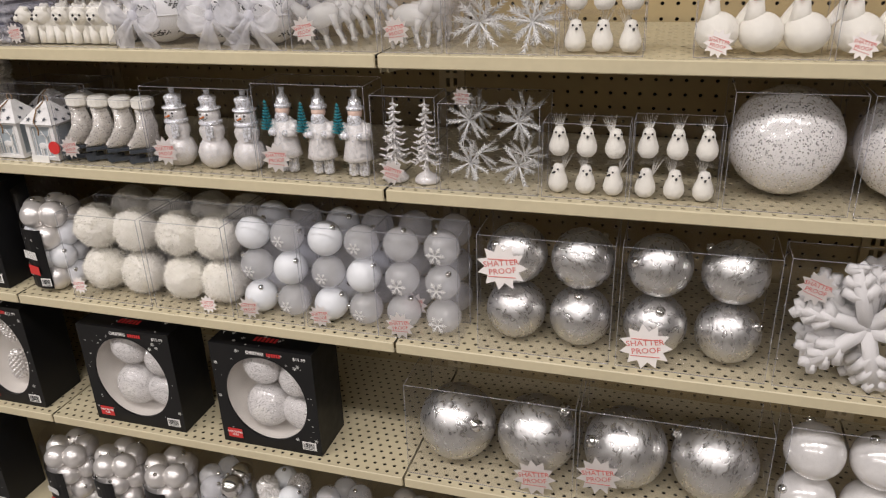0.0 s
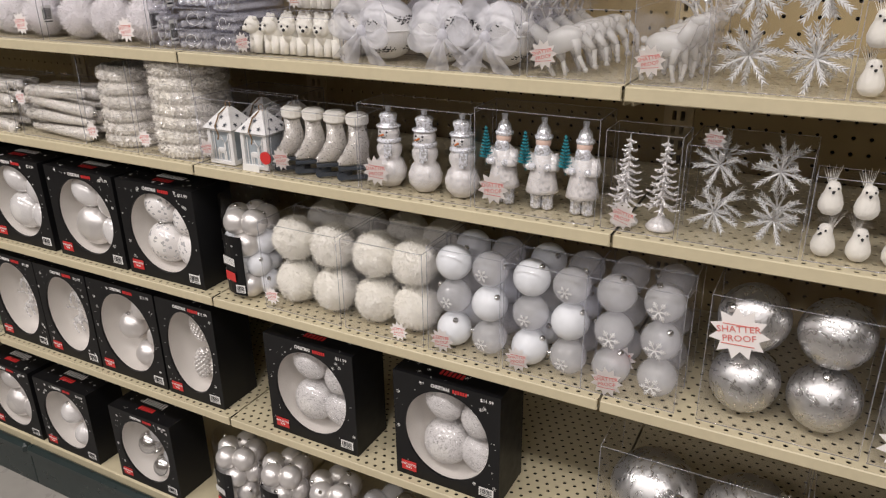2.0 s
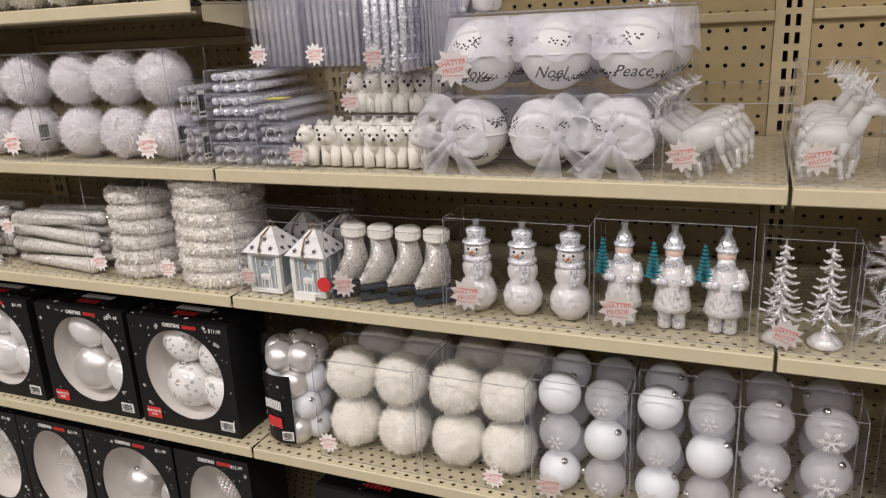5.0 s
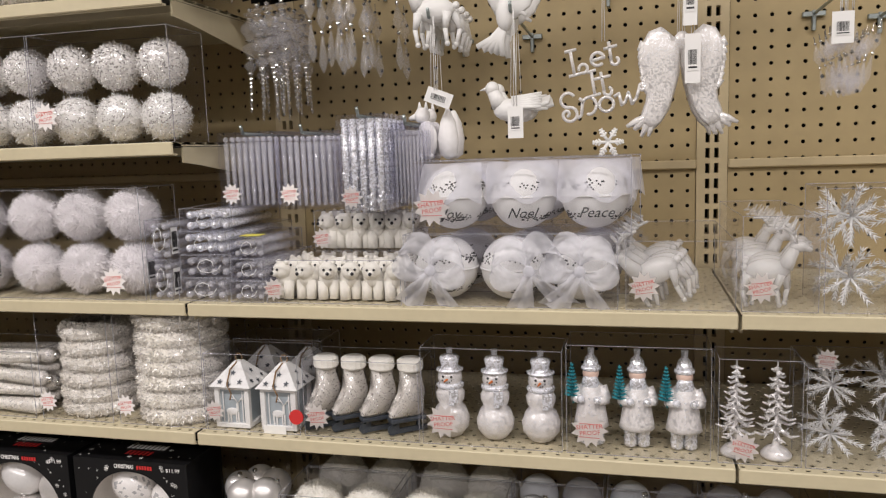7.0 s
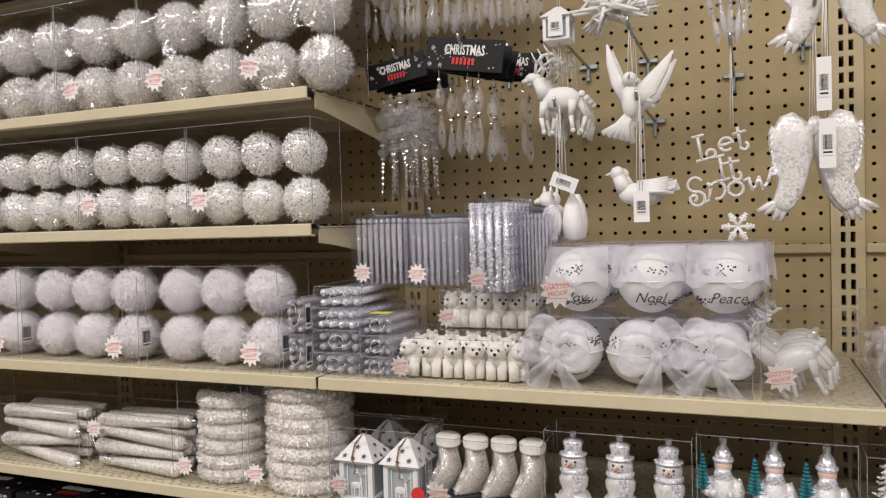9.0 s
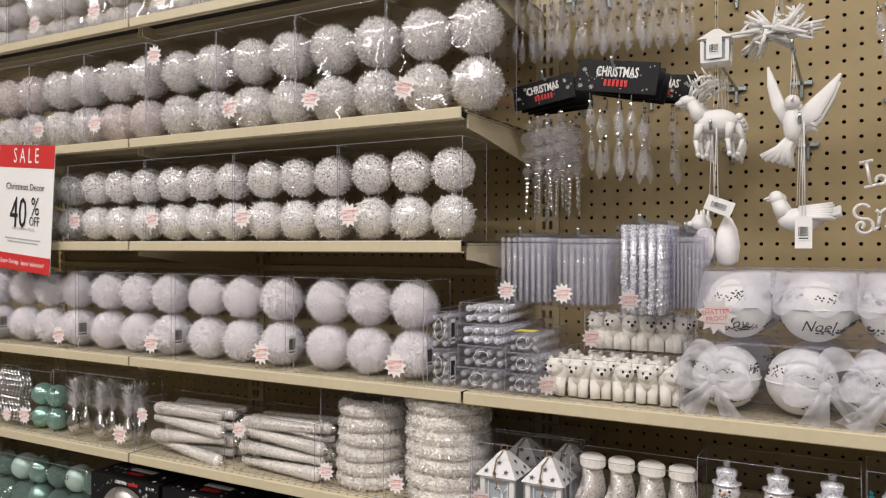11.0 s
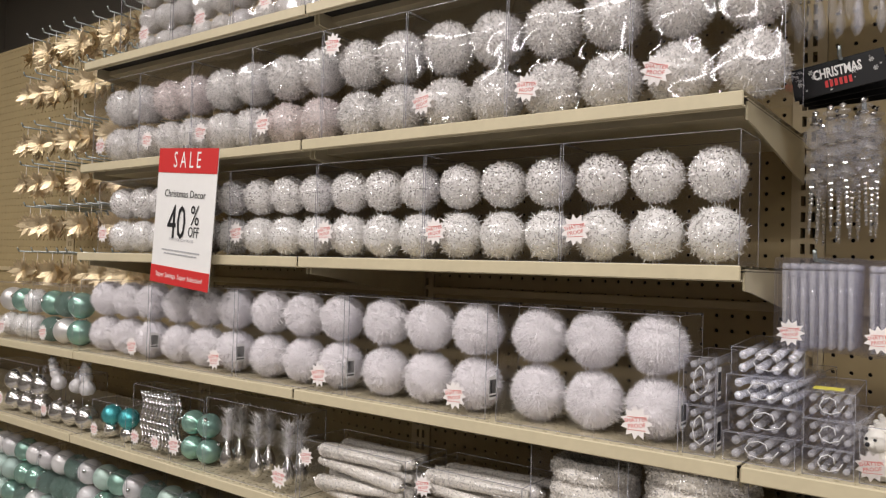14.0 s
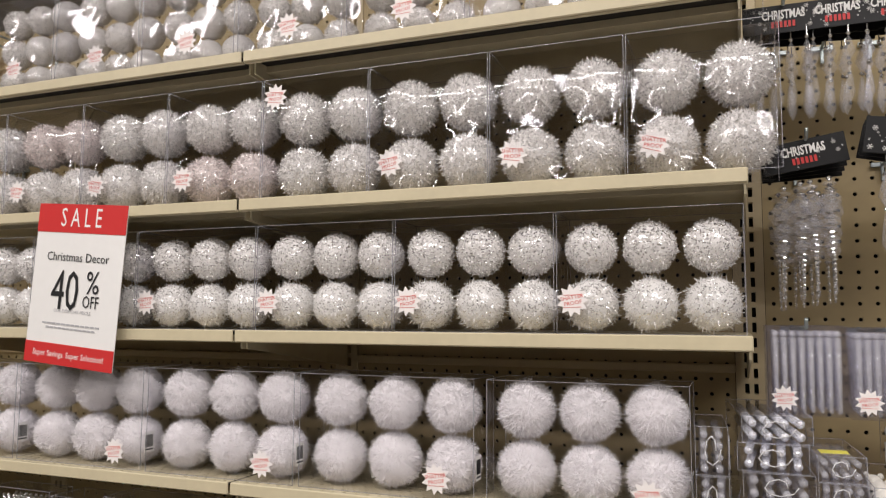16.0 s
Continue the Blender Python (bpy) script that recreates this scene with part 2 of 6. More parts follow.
SEQ_B = glitter_mat("sequin_ball", (0.91, 0.88, 0.85), (0.96, 0.95, 0.94), 19, 0.15, metal=0.85, lo=0.73, hi=0.78, bump=0.7)
SEQ2_B = glitter_mat("strand_ball", (0.88, 0.86, 0.83), (0.97, 0.96, 0.95), 20, 0.18, metal=0.75, lo=0.78, hi=0.82, bump=0.6)
GLIT_B = glitter_mat("bead_ball", (0.89, 0.86, 0.84), (0.98, 0.97, 0.97), 42, 0.18, metal=0.8, lo=0.82, hi=0.86, bump=0.9)
OPAL_B = mat("opal_ball", (0.86, 0.88, 0.90), 0.32, 0, 30, 0.04, 0.25, coat=0.3)

# ---- mesh helpers ----
def finish(bm, name, *mats, smooth=False):
    me = bpy.data.meshes.new(name)
    bm.to_mesh(me)
    bm.free()
    for m in mats:
        me.materials.append(m)
    if smooth:
        me.polygons.foreach_set("use_smooth", [True] * len(me.polygons))
    return me


def raw(name, verts, faces, *mats, smooth=False, index=None):
    me = bpy.data.meshes.new(name)
    me.from_pydata([tuple(map(float, v)) for v in verts], [], [tuple(int(i) for i in f) for f in faces])
    for m in mats:
        me.materials.append(m)
    if index is not None:
        me.polygons.foreach_set("material_index", index)
    if smooth:
        me.polygons.foreach_set("use_smooth", [True] * len(me.polygons))
    me.update()
    return me


def add_box(bm, x0, x1, y0, y1, z0, z1, bevel=0.0, mi=0):
    r = bmesh.ops.create_cube(bm, size=1, matrix=Matrix.Translation(((x0 + x1) / 2, (y0 + y1) / 2, (z0 + z1) / 2)) @ Matrix.Diagonal((x1 - x0, y1 - y0, z1 - z0, 1)))
    faces = list({f for v in r["verts"] for f in v.link_faces})
    for f in faces:
        f.material_index = mi
    if bevel:
        edges = list({e for v in r["verts"] for e in v.link_edges})
        out = bmesh.ops.bevel(bm, geom=edges, offset=bevel, segments=1, affect="EDGES")
        for f in out["faces"]:
            f.material_index = mi


def add_ball(bm, c, r, seg=16, squash=(1, 1, 1), mi=0, rot=None):
    m = Matrix.Translation(c) @ (rot or Matrix()) @ Matrix.Diagonal((r * squash[0], r * squash[1], r * squash[2], 1))
    out = bmesh.ops.create_uvsphere(bm, u_segments=seg, v_segments=max(6, seg * 2 // 3), radius=1, matrix=m)
    for f in {f for v in out["verts"] for f in v.link_faces}:
        f.material_index = mi
        f.smooth = True


def add_rod(bm, a, b, r0, r1=None, seg=6, mi=0):
    a, b = Vector(a), Vector(b)
    r1 = r0 if r1 is None else r1
    d = b - a
    q = d.to_track_quat("Z", "Y").to_matrix().to_4x4()
    out = bmesh.ops.create_cone(bm, cap_ends=True, segments=seg, radius1=r0, radius2=max(r1, 1e-5), depth=d.length, matrix=Matrix.Translation((a + b) / 2) @ q)
    for f in {f for v in out["verts"] for f in v.link_faces}:
        f.material_index = mi
        f.smooth = True


def add_lathe(bm, prof, seg=16, c=(0, 0, 0), mi=0):
    """prof: (radius, height) from bottom to top, about z."""
    rings = []
    for r, h in prof:
        rings.append([bm.verts.new((c[0] + r * math.cos(2 * math.pi * i / seg), c[1] + r * math.sin(2 * math.pi * i / seg), c[2] + h)) for i in range(seg)])
    for a, b in zip(rings, rings[1:]):
        for i in range(seg):
            f = bm.faces.new((a[i], a[(i + 1) % seg], b[(i + 1) % seg], b[i]))
            f.material_index, f.smooth = mi, True
    for ring, flip in ((rings[0], True), (rings[-1], False)):
        f = bm.faces.new(ring[::-1] if flip else ring)
        f.material_index = mi


def thing(name, x, y, z, label, category, group="", rz=0.0):
    o = new(name)
    o.empty_display_size = 0.02
    o.matrix_world = pose(x, y, z, 0, 0, rz)
    return tagged(o, label, category, group)


FINE = ("title_print", "fine_print", "rules", "barcode_label", "string", "star_cutouts")


def part(name, me, parent, x=0, y=0, z=0, rx=0, ry=0, rz=0, s=1.0, label=""):
    o = new(name, me)
    if name in FINE:
        o["kind"] = "stuff"
    o.parent = parent
    sc = s if isinstance(s, tuple) else (s, s, s)
    o.matrix_basis = pose(x, y, z, rx, ry, rz) @ Matrix.Diagonal((*sc, 1))
    if label:
        o["label"] = label
    return o


TEXTS = {}


def text_mesh(body, size, material, heavy=0.0, slant=0.0):
    key = (body, size, material.name)
    if key not in TEXTS:
        c = bpy.data.curves.new("lettering", "FONT")
        c.body, c.size, c.align_x, c.align_y, c.extrude, c.resolution_u = body, size, "CENTER", "CENTER", 0.0002, 2
        c.offset, c.shear = heavy, slant
        o = bpy.data.objects.new("lettering", c)
        scene.collection.objects.link(o)
        me = bpy.data.meshes.new_from_object(o.evaluated_get(bpy.context.evaluated_depsgraph_get()))
        bpy.data.objects.remove(o)
        me.materials.clear()
        me.materials.append(material)
        TEXTS[key] = me
    return TEXTS[key]


# ---- setting ----
BAYS = [0.365 - 0.762 * k for k in range(-1, 6)]
BACK, FRONT = 1.36, 0.982
PITCH = 0.0254


def plain(name, x0, x1, y0, y1, z0, z1, m, label, category="wall"):
    bm = bmesh.new()
    add_box(bm, x0, x1, y0, y1, z0, z1)
    o = new(name, finish(bm, name, m))
    return tagged(o, label, category, kind="structure")


plain("floor", -6, 4, -4.6, 2.2, -0.1, 0, FLOOR, "pale speckled vinyl store floor", "floor")
plain("ceiling", -6, 4, -4.6, 2.2, 3.2, 3.3, CEIL, "off-white store ceiling boards", "ceiling")
plain("wall_south", -6, 4, -4.7, -4.6, 0, 3.2, PLASTER, "plain beige partition across the aisle")
plain("wall_east", 4, 4.1, -4.6, 2.2, 0, 3.2, PLASTER, "plain beige end wall")
plain("wall_west", -6.1, -6, -4.6, 2.2, 0, 3.2, PLASTER, "plain beige end wall")
plain("wall_north", -6, 4, 2.2, 2.3, 0, 3.2, PLASTER, "plain beige wall behind the shelving")
plain("partition_1", -6, 4, -2.1, -1.5, 0, 1.5, PLASTER, "plain beige low gondola across the aisle", "partition")
for lx, ly in LAMPS:
    t = thing("ceiling_light", lx, ly, LAMP_Z, "white strip light fixture hung under the ceiling", "ceiling light", "strip lights over the aisle")
    bm = bmesh.new()
    add_box(bm, -0.62, 0.62, -0.16, 0.16, 0.0, 0.06, 0.01)
    part("housing", finish(bm, "housing", HOUSING), t)
    for sx in (-0.5, 0.5):
        bm = bmesh.new()
        add_rod(bm, (sx, 0, 0.055), (sx, 0, 3.205 - LAMP_Z), 0.006)
        part("hanger", finish(bm, "hanger", STEEL), t)


def pierced(name, nx, ny, px, py, hole, thick, material, stagger=False, diamond=False, x0=0.0, y0=0.0):
    """A sheet in the xy plane, face up, with a real hole in every cell."""
    k = 4 if diamond else 8
    square = [(-1, -1), (0, -1), (1, -1), (1, 0), (1, 1), (0, 1), (-1, 1), (-1, 0)]
    ang = [math.atan2(b, a) for a, b in square]
    verts, faces = [], []
    for i in range(nx):
        for j in range(ny):
            cx, cy = x0 + (i + 0.5) * px, y0 + (j + 0.5) * py
            n = len(verts)
            verts += [(cx + a * px / 2, cy + b * py / 2, 0) for a, b in square]
            off = (px * 0.22 if j % 2 else -px * 0.22) if stagger else 0
            verts += [(cx + off + hole * math.cos(a), cy + hole * math.sin(a), 0) for a in ang]
            verts += [(cx + off + hole * math.cos(a), cy + hole * math.sin(a), -thick) for a in ang]
            for q in range(8):
                w = (q + 1) % 8
                faces.append((n + q, n + w, n + 8 + w, n + 8 + q))
                faces.append((n + 8 + q, n + 8 + w, n + 16 + w, n + 16 + q))
    return raw(name, verts, faces, material)


BAYW = 0.762
peg_me = pierced("peg_panel", 28, 82, PITCH, PITCH, 0.0034, 0.005, PEG)
shelf_top = pierced("shelf_top", 40, 22, 0.01895, 0.0165, 0.0036, 0.0015, CREAM, stagger=True)
bm = bmesh.new()
add_box(bm, 0.002, BAYW - 0.002, 0, 0.004, -0.019, 0.0, 0.0015)
add_box(bm, 0.002, BAYW - 0.002, 0.004, 0.012, -0.0195, -0.0165)
shelf_lip = finish(bm, "lip", CREAM)
bm = bmesh.new()
add_box(bm, 0.004, BAYW - 0.004, 0.06, 0.365, -0.019, -0.008)
shelf_under = finish(bm, "shelf_pan", CREAM)
# added near-black sheet under the top, so its perforations look shaded
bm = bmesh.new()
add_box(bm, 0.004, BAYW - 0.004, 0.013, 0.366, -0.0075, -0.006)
shelf_shade = finish(bm, "perforation_shade", HOLE_SHADE)
bm = bmesh.new()
vs = [(0.0, 0.03, -0.018), (0.0, 0.03, -0.03), (0.0, 0.07, -0.034), (0.0, 0.365, -0.075), (0.0, 0.365, -0.004), (0.0, 0.03, -0.004)]
f = bm.faces.new([bm.verts.new(v) for v in vs])
r = bmesh.ops.extrude_face_region(bm, geom=[f])
bmesh.ops.translate(bm, vec=(0.003, 0, 0), verts=[v for v in r["geom"] if isinstance(v, bmesh.types.BMVert)])
bmesh.ops.recalc_face_normals(bm, faces=bm.faces)
bracket_me = finish(bm, "bracket", CREAM)


def shelf(x0, z, label):
    t = thing("shelf", x0, FRONT, z, label, "shelf", "cream metal gondola shelves")
    part("lip", shelf_lip, t)
    part("perforated_top", shelf_top, t, 0.002, 0.0035, -0.0006)
    part("shelf_pan", shelf_under, t)
    part("perforation_shade", shelf_shade, t)
    part("bracket", bracket_me, t, 0.004)
    part("bracket", bracket_me, t, BAYW - 0.007)
    return t


LOW = [1.197, 1.0, 0.737, 0.46]
HIGH = [1.432, 1.641, 1.886]
LEFTS = [b - BAYW for b in BAYS]
for bx in LEFTS:
    for z in LOW:
        shelf(bx, z, "cream enamelled perforated metal shelf with a price lip")
    if abs(bx + 1.921) < 0.01 or abs(bx + 2.683) < 0.01:
        for z in HIGH:
            shelf(bx, z, "upper cream metal shelf on slotted end brackets")
    w = thing("pegboard_panel", bx + 0.0254, BACK, 0.12, "tan perforated pegboard back panel of the gondola", "pegboard", "gondola back panels")
    w["kind"] = "structure"
    part("board", peg_me, w, rx=90)
    bm = bmesh.new()
    add_box(bm, 0.0, BAYW - 0.05, -0.009, -0.0005, 1.243, 1.258, 0.002)
    part("rail", finish(bm, "rail", UPR), w)
    # added near-black sheet, stands in for the shade behind the peg holes
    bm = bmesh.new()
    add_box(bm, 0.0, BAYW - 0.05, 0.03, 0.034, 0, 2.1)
    part("peg_hole_shade", finish(bm, "peg_hole_shade", HOLE_SHADE), w)
    # base deck
    d = thing("base_deck", bx, FRONT, 0, "dark green kick plate under a cream base deck", "gondola base", "gondola bases")
    bm = bmesh.new()
    add_box(bm, 0.001, BAYW - 0.001, 0.0, 0.012, 0.0, 0.098, 0.002)
    part("kick_plate", finish(bm, "kick_plate", KICK), d)
    bm = bmesh.new()
    add_box(bm, 0.001, BAYW - 0.001, -0.012, 0.012, 0.102, 0.135, 0.009)
    part("bumper", finish(bm, "bumper", KICK), d)
    bm = bmesh.new()
    add_box(bm, 0.001, BAYW - 0.001, 0.013, 0.375, 0.11, 0.148, 0.003)
    part("deck", finish(bm, "deck", CREAM), d)
bm = bmesh.new()
add_box(bm, -0.0245, -0.0105, 0, 0.03, 0, 2.2)
add_box(bm, 0.0105, 0.0245, 0, 0.03, 0, 2.2)
add_box(bm, -0.0035, 0.0035, 0, 0.03, 0, 2.2)
for k in range(0, 86):
    for sx in (-0.007, 0.007):
        add_box(bm, sx - 0.0035, sx + 0.0035, 0, 0.02, k * PITCH, k * PITCH + 0.009)
upr_me = finish(bm, "slotted_channel", UPR)
# added near-black strip, paints the shade inside the upright's slots
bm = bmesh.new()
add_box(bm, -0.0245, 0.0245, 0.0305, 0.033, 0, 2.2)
upr_shade = finish(bm, "slot_shade", HOLE_SHADE)
for bx in LEFTS + [BAYS[0]]:
    u = thing("upright", bx, BACK - 0.004, 0.0, "cream steel upright with paired slots between panels", "upright", "gondola uprights")
    u["kind"] = "structure"
    part("slotted_channel", upr_me, u)
    part("slot_shade", upr_shade, u)

# ---- ornament meshes ----
def cap_on(bm, r, mi, top=True):
    add_rod(bm, (0, 0, r * 0.97), (0, 0, r * 1.13), r * 0.16, r * 0.15, 10, mi)
    add_rod(bm, (0, 0, r * 1.13), (0, 0, r * 1.2), r * 0.03, r * 0.03, 6, mi)


def smooth_ball(name, m, r=1.0, seg=32, cap=True):
    bm = bmesh.new()
    add_ball(bm, (0, 0, 0), r, seg)
    if cap:
        cap_on(bm, r, 1)
    return finish(bm, name, m, SHINE)


def shaggy_ball(name, m, count, length, width, core=0.93, flat=0.5, seed=1, lump=0.045):
    """A unit ball with many fine fibres or flakes standing off its skin."""
    rng = np.random.default_rng(seed)
    bm = bmesh.new()
    bmesh.ops.create_icosphere(bm, subdivisions=4, radius=core)
    for v in bm.verts:
        v.co *= 1 + lump * noise.noise(v.co * 2.6 + Vector((seed, 0, 0))) + 0.03 * noise.noise(v.co * 9 + Vector((seed, 0, 0)))
    bm.verts.index_update()
    skin = len(bm.faces)
    verts = [tuple(v.co) for v in bm.verts]
    faces = [tuple(v.index for v in f.verts) for f in bm.faces]
    bm.free()
    n = rng.normal(size=(count, 3))
    n /= np.linalg.norm(n, axis=1)[:, None]
    t = rng.normal(size=(count, 3))
    t -= (t * n).sum(1)[:, None] * n
    t /= np.linalg.norm(t, axis=1)[:, None]
    b = np.cross(n, t)
    ln = length * rng.uniform(0.5, 1.25, count)[:, None]
    wd = width * rng.uniform(0.6, 1.3, count)[:, None]
    lean = rng.uniform(flat * 0.4, flat * 1.5, count)[:, None]
    d = n * (1 - lean * 0.5) + t * lean
    d /= np.linalg.norm(d, axis=1)[:, None]
    swell = np.array([1 + lump * noise.noise(Vector(q) * core * 2.6 + Vector((seed, 0, 0))) for q in n])[:, None]
    root = n * core * 0.98 * swell
    p0, p1, p2 = root - b * wd, root + b * wd, root + d * ln
    k = len(verts)
    verts += [tuple(p) for p in np.stack([p0, p1, p2], 1).reshape(-1, 3)]
    faces += [(k + 3 * i, k + 3 * i + 1, k + 3 * i + 2) for i in range(count)]
    me = raw(name, verts, faces, m)
    me.polygons.foreach_set("use_smooth", [i < skin for i in range(len(faces))])
    return me


PLUSH = [shaggy_ball("plush_ball", FUR_B, 8000, 0.25, 0.0125, 0.88, 0.75, q, 0.10) for q in (1, 2, 15)]
PLUSH_C = [shaggy_ball("plush_ball", FUR_CB, 7000, 0.15, 0.0125, 0.93, 0.75, q, 0.09) for q in (3, 4, 16)]
SNOWB = [shaggy_ball("tinsel_ball", SNOW_B, 2800, 0.19, 0.027, 0.90, 0.85, q, 0.04) for q in (5, 6)]
SNOWB_P = [shaggy_ball("tinsel_ball", SNOW_PB, 2800, 0.19, 0.027, 0.90, 0.85, 7, 0.04)]
SEQB = [shaggy_ball("sequin_ball", SEQ_B, 1500, 0.15, 0.05, 0.92, 0.9, q, 0.04) for q in (8, 9)]
STRB = [shaggy_ball("strand_ball", SEQ2_B, 750, 0.28, 0.03, 0.94, 1.2, q, 0.03) for q in (10, 11)]
BEADB = [shaggy_ball("glitter_ball", GLIT_B, 1500, 0.03, 0.02, 0.99, 1.0, 12, 0.02)]
FOILB = [smooth_ball("leaf_ball", FOIL)]
SATB = [smooth_ball("satin_ball", SATIN)]
SHB = [smooth_ball("gloss_ball", SHINE)]
OPALB = [smooth_ball("opal_ball", OPAL_B)]
IRIDB = [smooth_ball("iridescent_ball", IRID)]
FROSTB = [smooth_ball("frosted_ball", FROST)]
MINTB = [smooth_ball("mint_ball", m) for m in (MINT, MINTG, MINTM)]


def flake_mesh(name, m, arms=6, r=1.0, w=0.07, thick=0.05, barbs=3):
    bm = bmesh.new()
    for k in range(arms):
        a = 2 * math.pi * k / arms
        d, e = Vector((math.cos(a), 0, math.sin(a))), Vector((-math.sin(a), 0, math.cos(a)))
        add_rod(bm, (0, 0, 0), d * r, w, w * 0.8, 5)
        for j in range(1, barbs + 1):
            q = d * r * (0.25 + 0.22 * j)
            for sg in (-1, 1):
                add_rod(bm, q, q + (d * 0.8 + e * sg) * r * (0.28 - 0.05 * j), w * 0.8, w * 0.6, 5)
    for v in bm.verts:
        v.co.y *= thick / w
    return finish(bm, name, m)


FLAKE = flake_mesh("snowflake_print", WHITE, barbs=2)


def burst_mesh():
    bm = bmesh.new()
    n = 11
    vs = [bm.verts.new(((0.5 if i % 2 == 0 else 0.34) * math.sin(math.pi * i / n), 0, (0.5 if i % 2 == 0 else 0.34) * math.cos(math.pi * i / n))) for i in range(2 * n)]
    bm.faces.new(vs)
    bmesh.ops.solidify(bm, geom=bm.faces[:], thickness=0.008)
    return finish(bm, "burst", STICK)


BURST = burst_mesh()
WORDS = text_mesh("SHATTER\nPROOF", 0.17, PINKR)
bm = bmesh.new()
for z in (0.155, -0.215):
    add_box(bm, -0.27, 0.27, -0.004, 0, z, z + 0.014)
RULES = finish(bm, "rules", PINKR)


def sticker(parent, x, y, z, size=0.045, tilt=0.0):
    s = part("sticker", BURST, parent, x, y, z, ry=tilt, s=size, label="white starburst shatterproof sticker")
    part("lettering", WORDS, s, 0, -0.012, 0.0, rx=90, label="red block lettering")
    part("rules", RULES, s, 0, -0.009, 0.0, ry=8)


def case_mesh(name, w, d, h, film, top_drop=0.0):
    bm = bmesh.new()
    P = [(-w / 2, 0, 0), (w / 2, 0, 0), (w / 2, d, 0), (-w / 2, d, 0), (-w / 2, 0, h), (w / 2, 0, h), (w / 2, d, h - top_drop), (-w / 2, d, h - top_drop)]
    v = [bm.verts.new(p) for p in P]
    for q in ((0, 1, 5, 4), (1, 2, 6, 5), (2, 3, 7, 6), (3, 0, 4, 7), (4, 5, 6, 7), (3, 2, 1, 0)):
        bm.faces.new([v[i] for i in q])
    return finish(bm, name, film)


def slack_mesh(w, d, h, film, seed):
    """A film wrap whose front hangs in loose folds, drawn in towards the top."""
    bm = bmesh.new()
    n = 26
    grid = []
    for j in range(n + 1):
        v = j / n
        row = []
        for i in range(n + 1):
            u = i / n
            rim = min(1, 7 * min(u, 1 - u)) * min(1, 8 * min(v, 1 - v))
            p = Vector((u * 2.4 + seed * 9.7, v * 1.5, 0))
            fold = noise.noise(p) * 0.010 + noise.noise(p * 2.7) * 0.0035
            row.append(bm.verts.new(((u - 0.5) * w, fold * rim + 0.022 * max(0, v - 0.72) ** 1.3 / 0.28 ** 1.3 - 0.001 * rim, v * h)))
        grid.append(row)
    for a, b in zip(grid, grid[1:]):
        for i in range(n):
            bm.faces.new((a[i], a[i + 1], b[i + 1], b[i])).smooth = True
    back = [bm.verts.new(p) for p in ((w / 2, d, 0), (-w / 2, d, 0), (w / 2, d, h), (-w / 2, d, h))]
    bm.faces.new([r[n] for r in grid[::-1]] + [back[0], back[2]])
    bm.faces.new([r[0] for r in grid] + [back[3], back[1]])
    bm.faces.new(grid[n] + [back[2], back[3]])
    bm.faces.new(back)
    return finish(bm, "case", film)


def fold_mesh(w, d, h):
    bm = bmesh.new()
    t = 0.0004
    for x in (-w / 2, w / 2):
        add_box(bm, x - t, x + t, -t, t, 0, h)
        add_box(bm, x - t, x + t, 0, d, h - t, h + t)
        add_box(bm, x - t, x + t, d - t, d + t, 0, h)
    add_box(bm, -w / 2, w / 2, -t, t, h - t, h + t)
    add_box(bm, -w / 2, w / 2, d - t, d + t, h - t, h + t)
    add_box(bm, -w / 2, w / 2, -t, t, 0, 2 * t)
    return finish(bm, "folded_edge", EDGE)


def clear_box(name, x0, x1, z, h, d, label, category, y=1.0, film=None, group="", rz=0.0):
    w = x1 - x0 - 0.003
    film = film or FILM
    t = thing(name, (x0 + x1) / 2, y, z, label, category, group, rz)
    part("case", slack_mesh(w, d, h, film, x0) if film is FILM_W else case_mesh("case", w, d, h, film), t, label="loose shiny film wrap" if film is FILM_W else "clear plastic case")
    part("folded_edge", fold_mesh(w, d, h), t)
    return t, w


rnd = random.Random(5)


def ball_box(x0, x1, z, h, d, cols, rows, kinds, label, y=1.0, deep=1, stick=None, ssize=0.045, film=None, group="", r=None, pick=None, tilt=-10, rz=0.0):
    t, w = clear_box("ornament_box", x0, x1, z, h, d, label, "ornament box", y, film, group, rz)
    cw, ch = w / cols, h / rows
    rad = r or min(cw, ch, d / deep) / 2 * 0.97
    for k in range(deep):
        for i in range(cols):
            for j in range(rows):
                me = (pick(i, j) if pick else rnd.choice(kinds))
                zz = 0.0015 + rad + j * min(ch, rad * 2.02)
                part("ball", me, t, -w / 2 + cw * (i + 0.5), d / deep * (k + 0.5), zz, rnd.uniform(-85, 20), rnd.uniform(-50, 50), rnd.uniform(0, 360), rad * 0.985)
    if stick:
        sticker(t, -w / 2 + stick[0] * w, -0.0015, stick[1] * h, ssize, tilt)
    return t


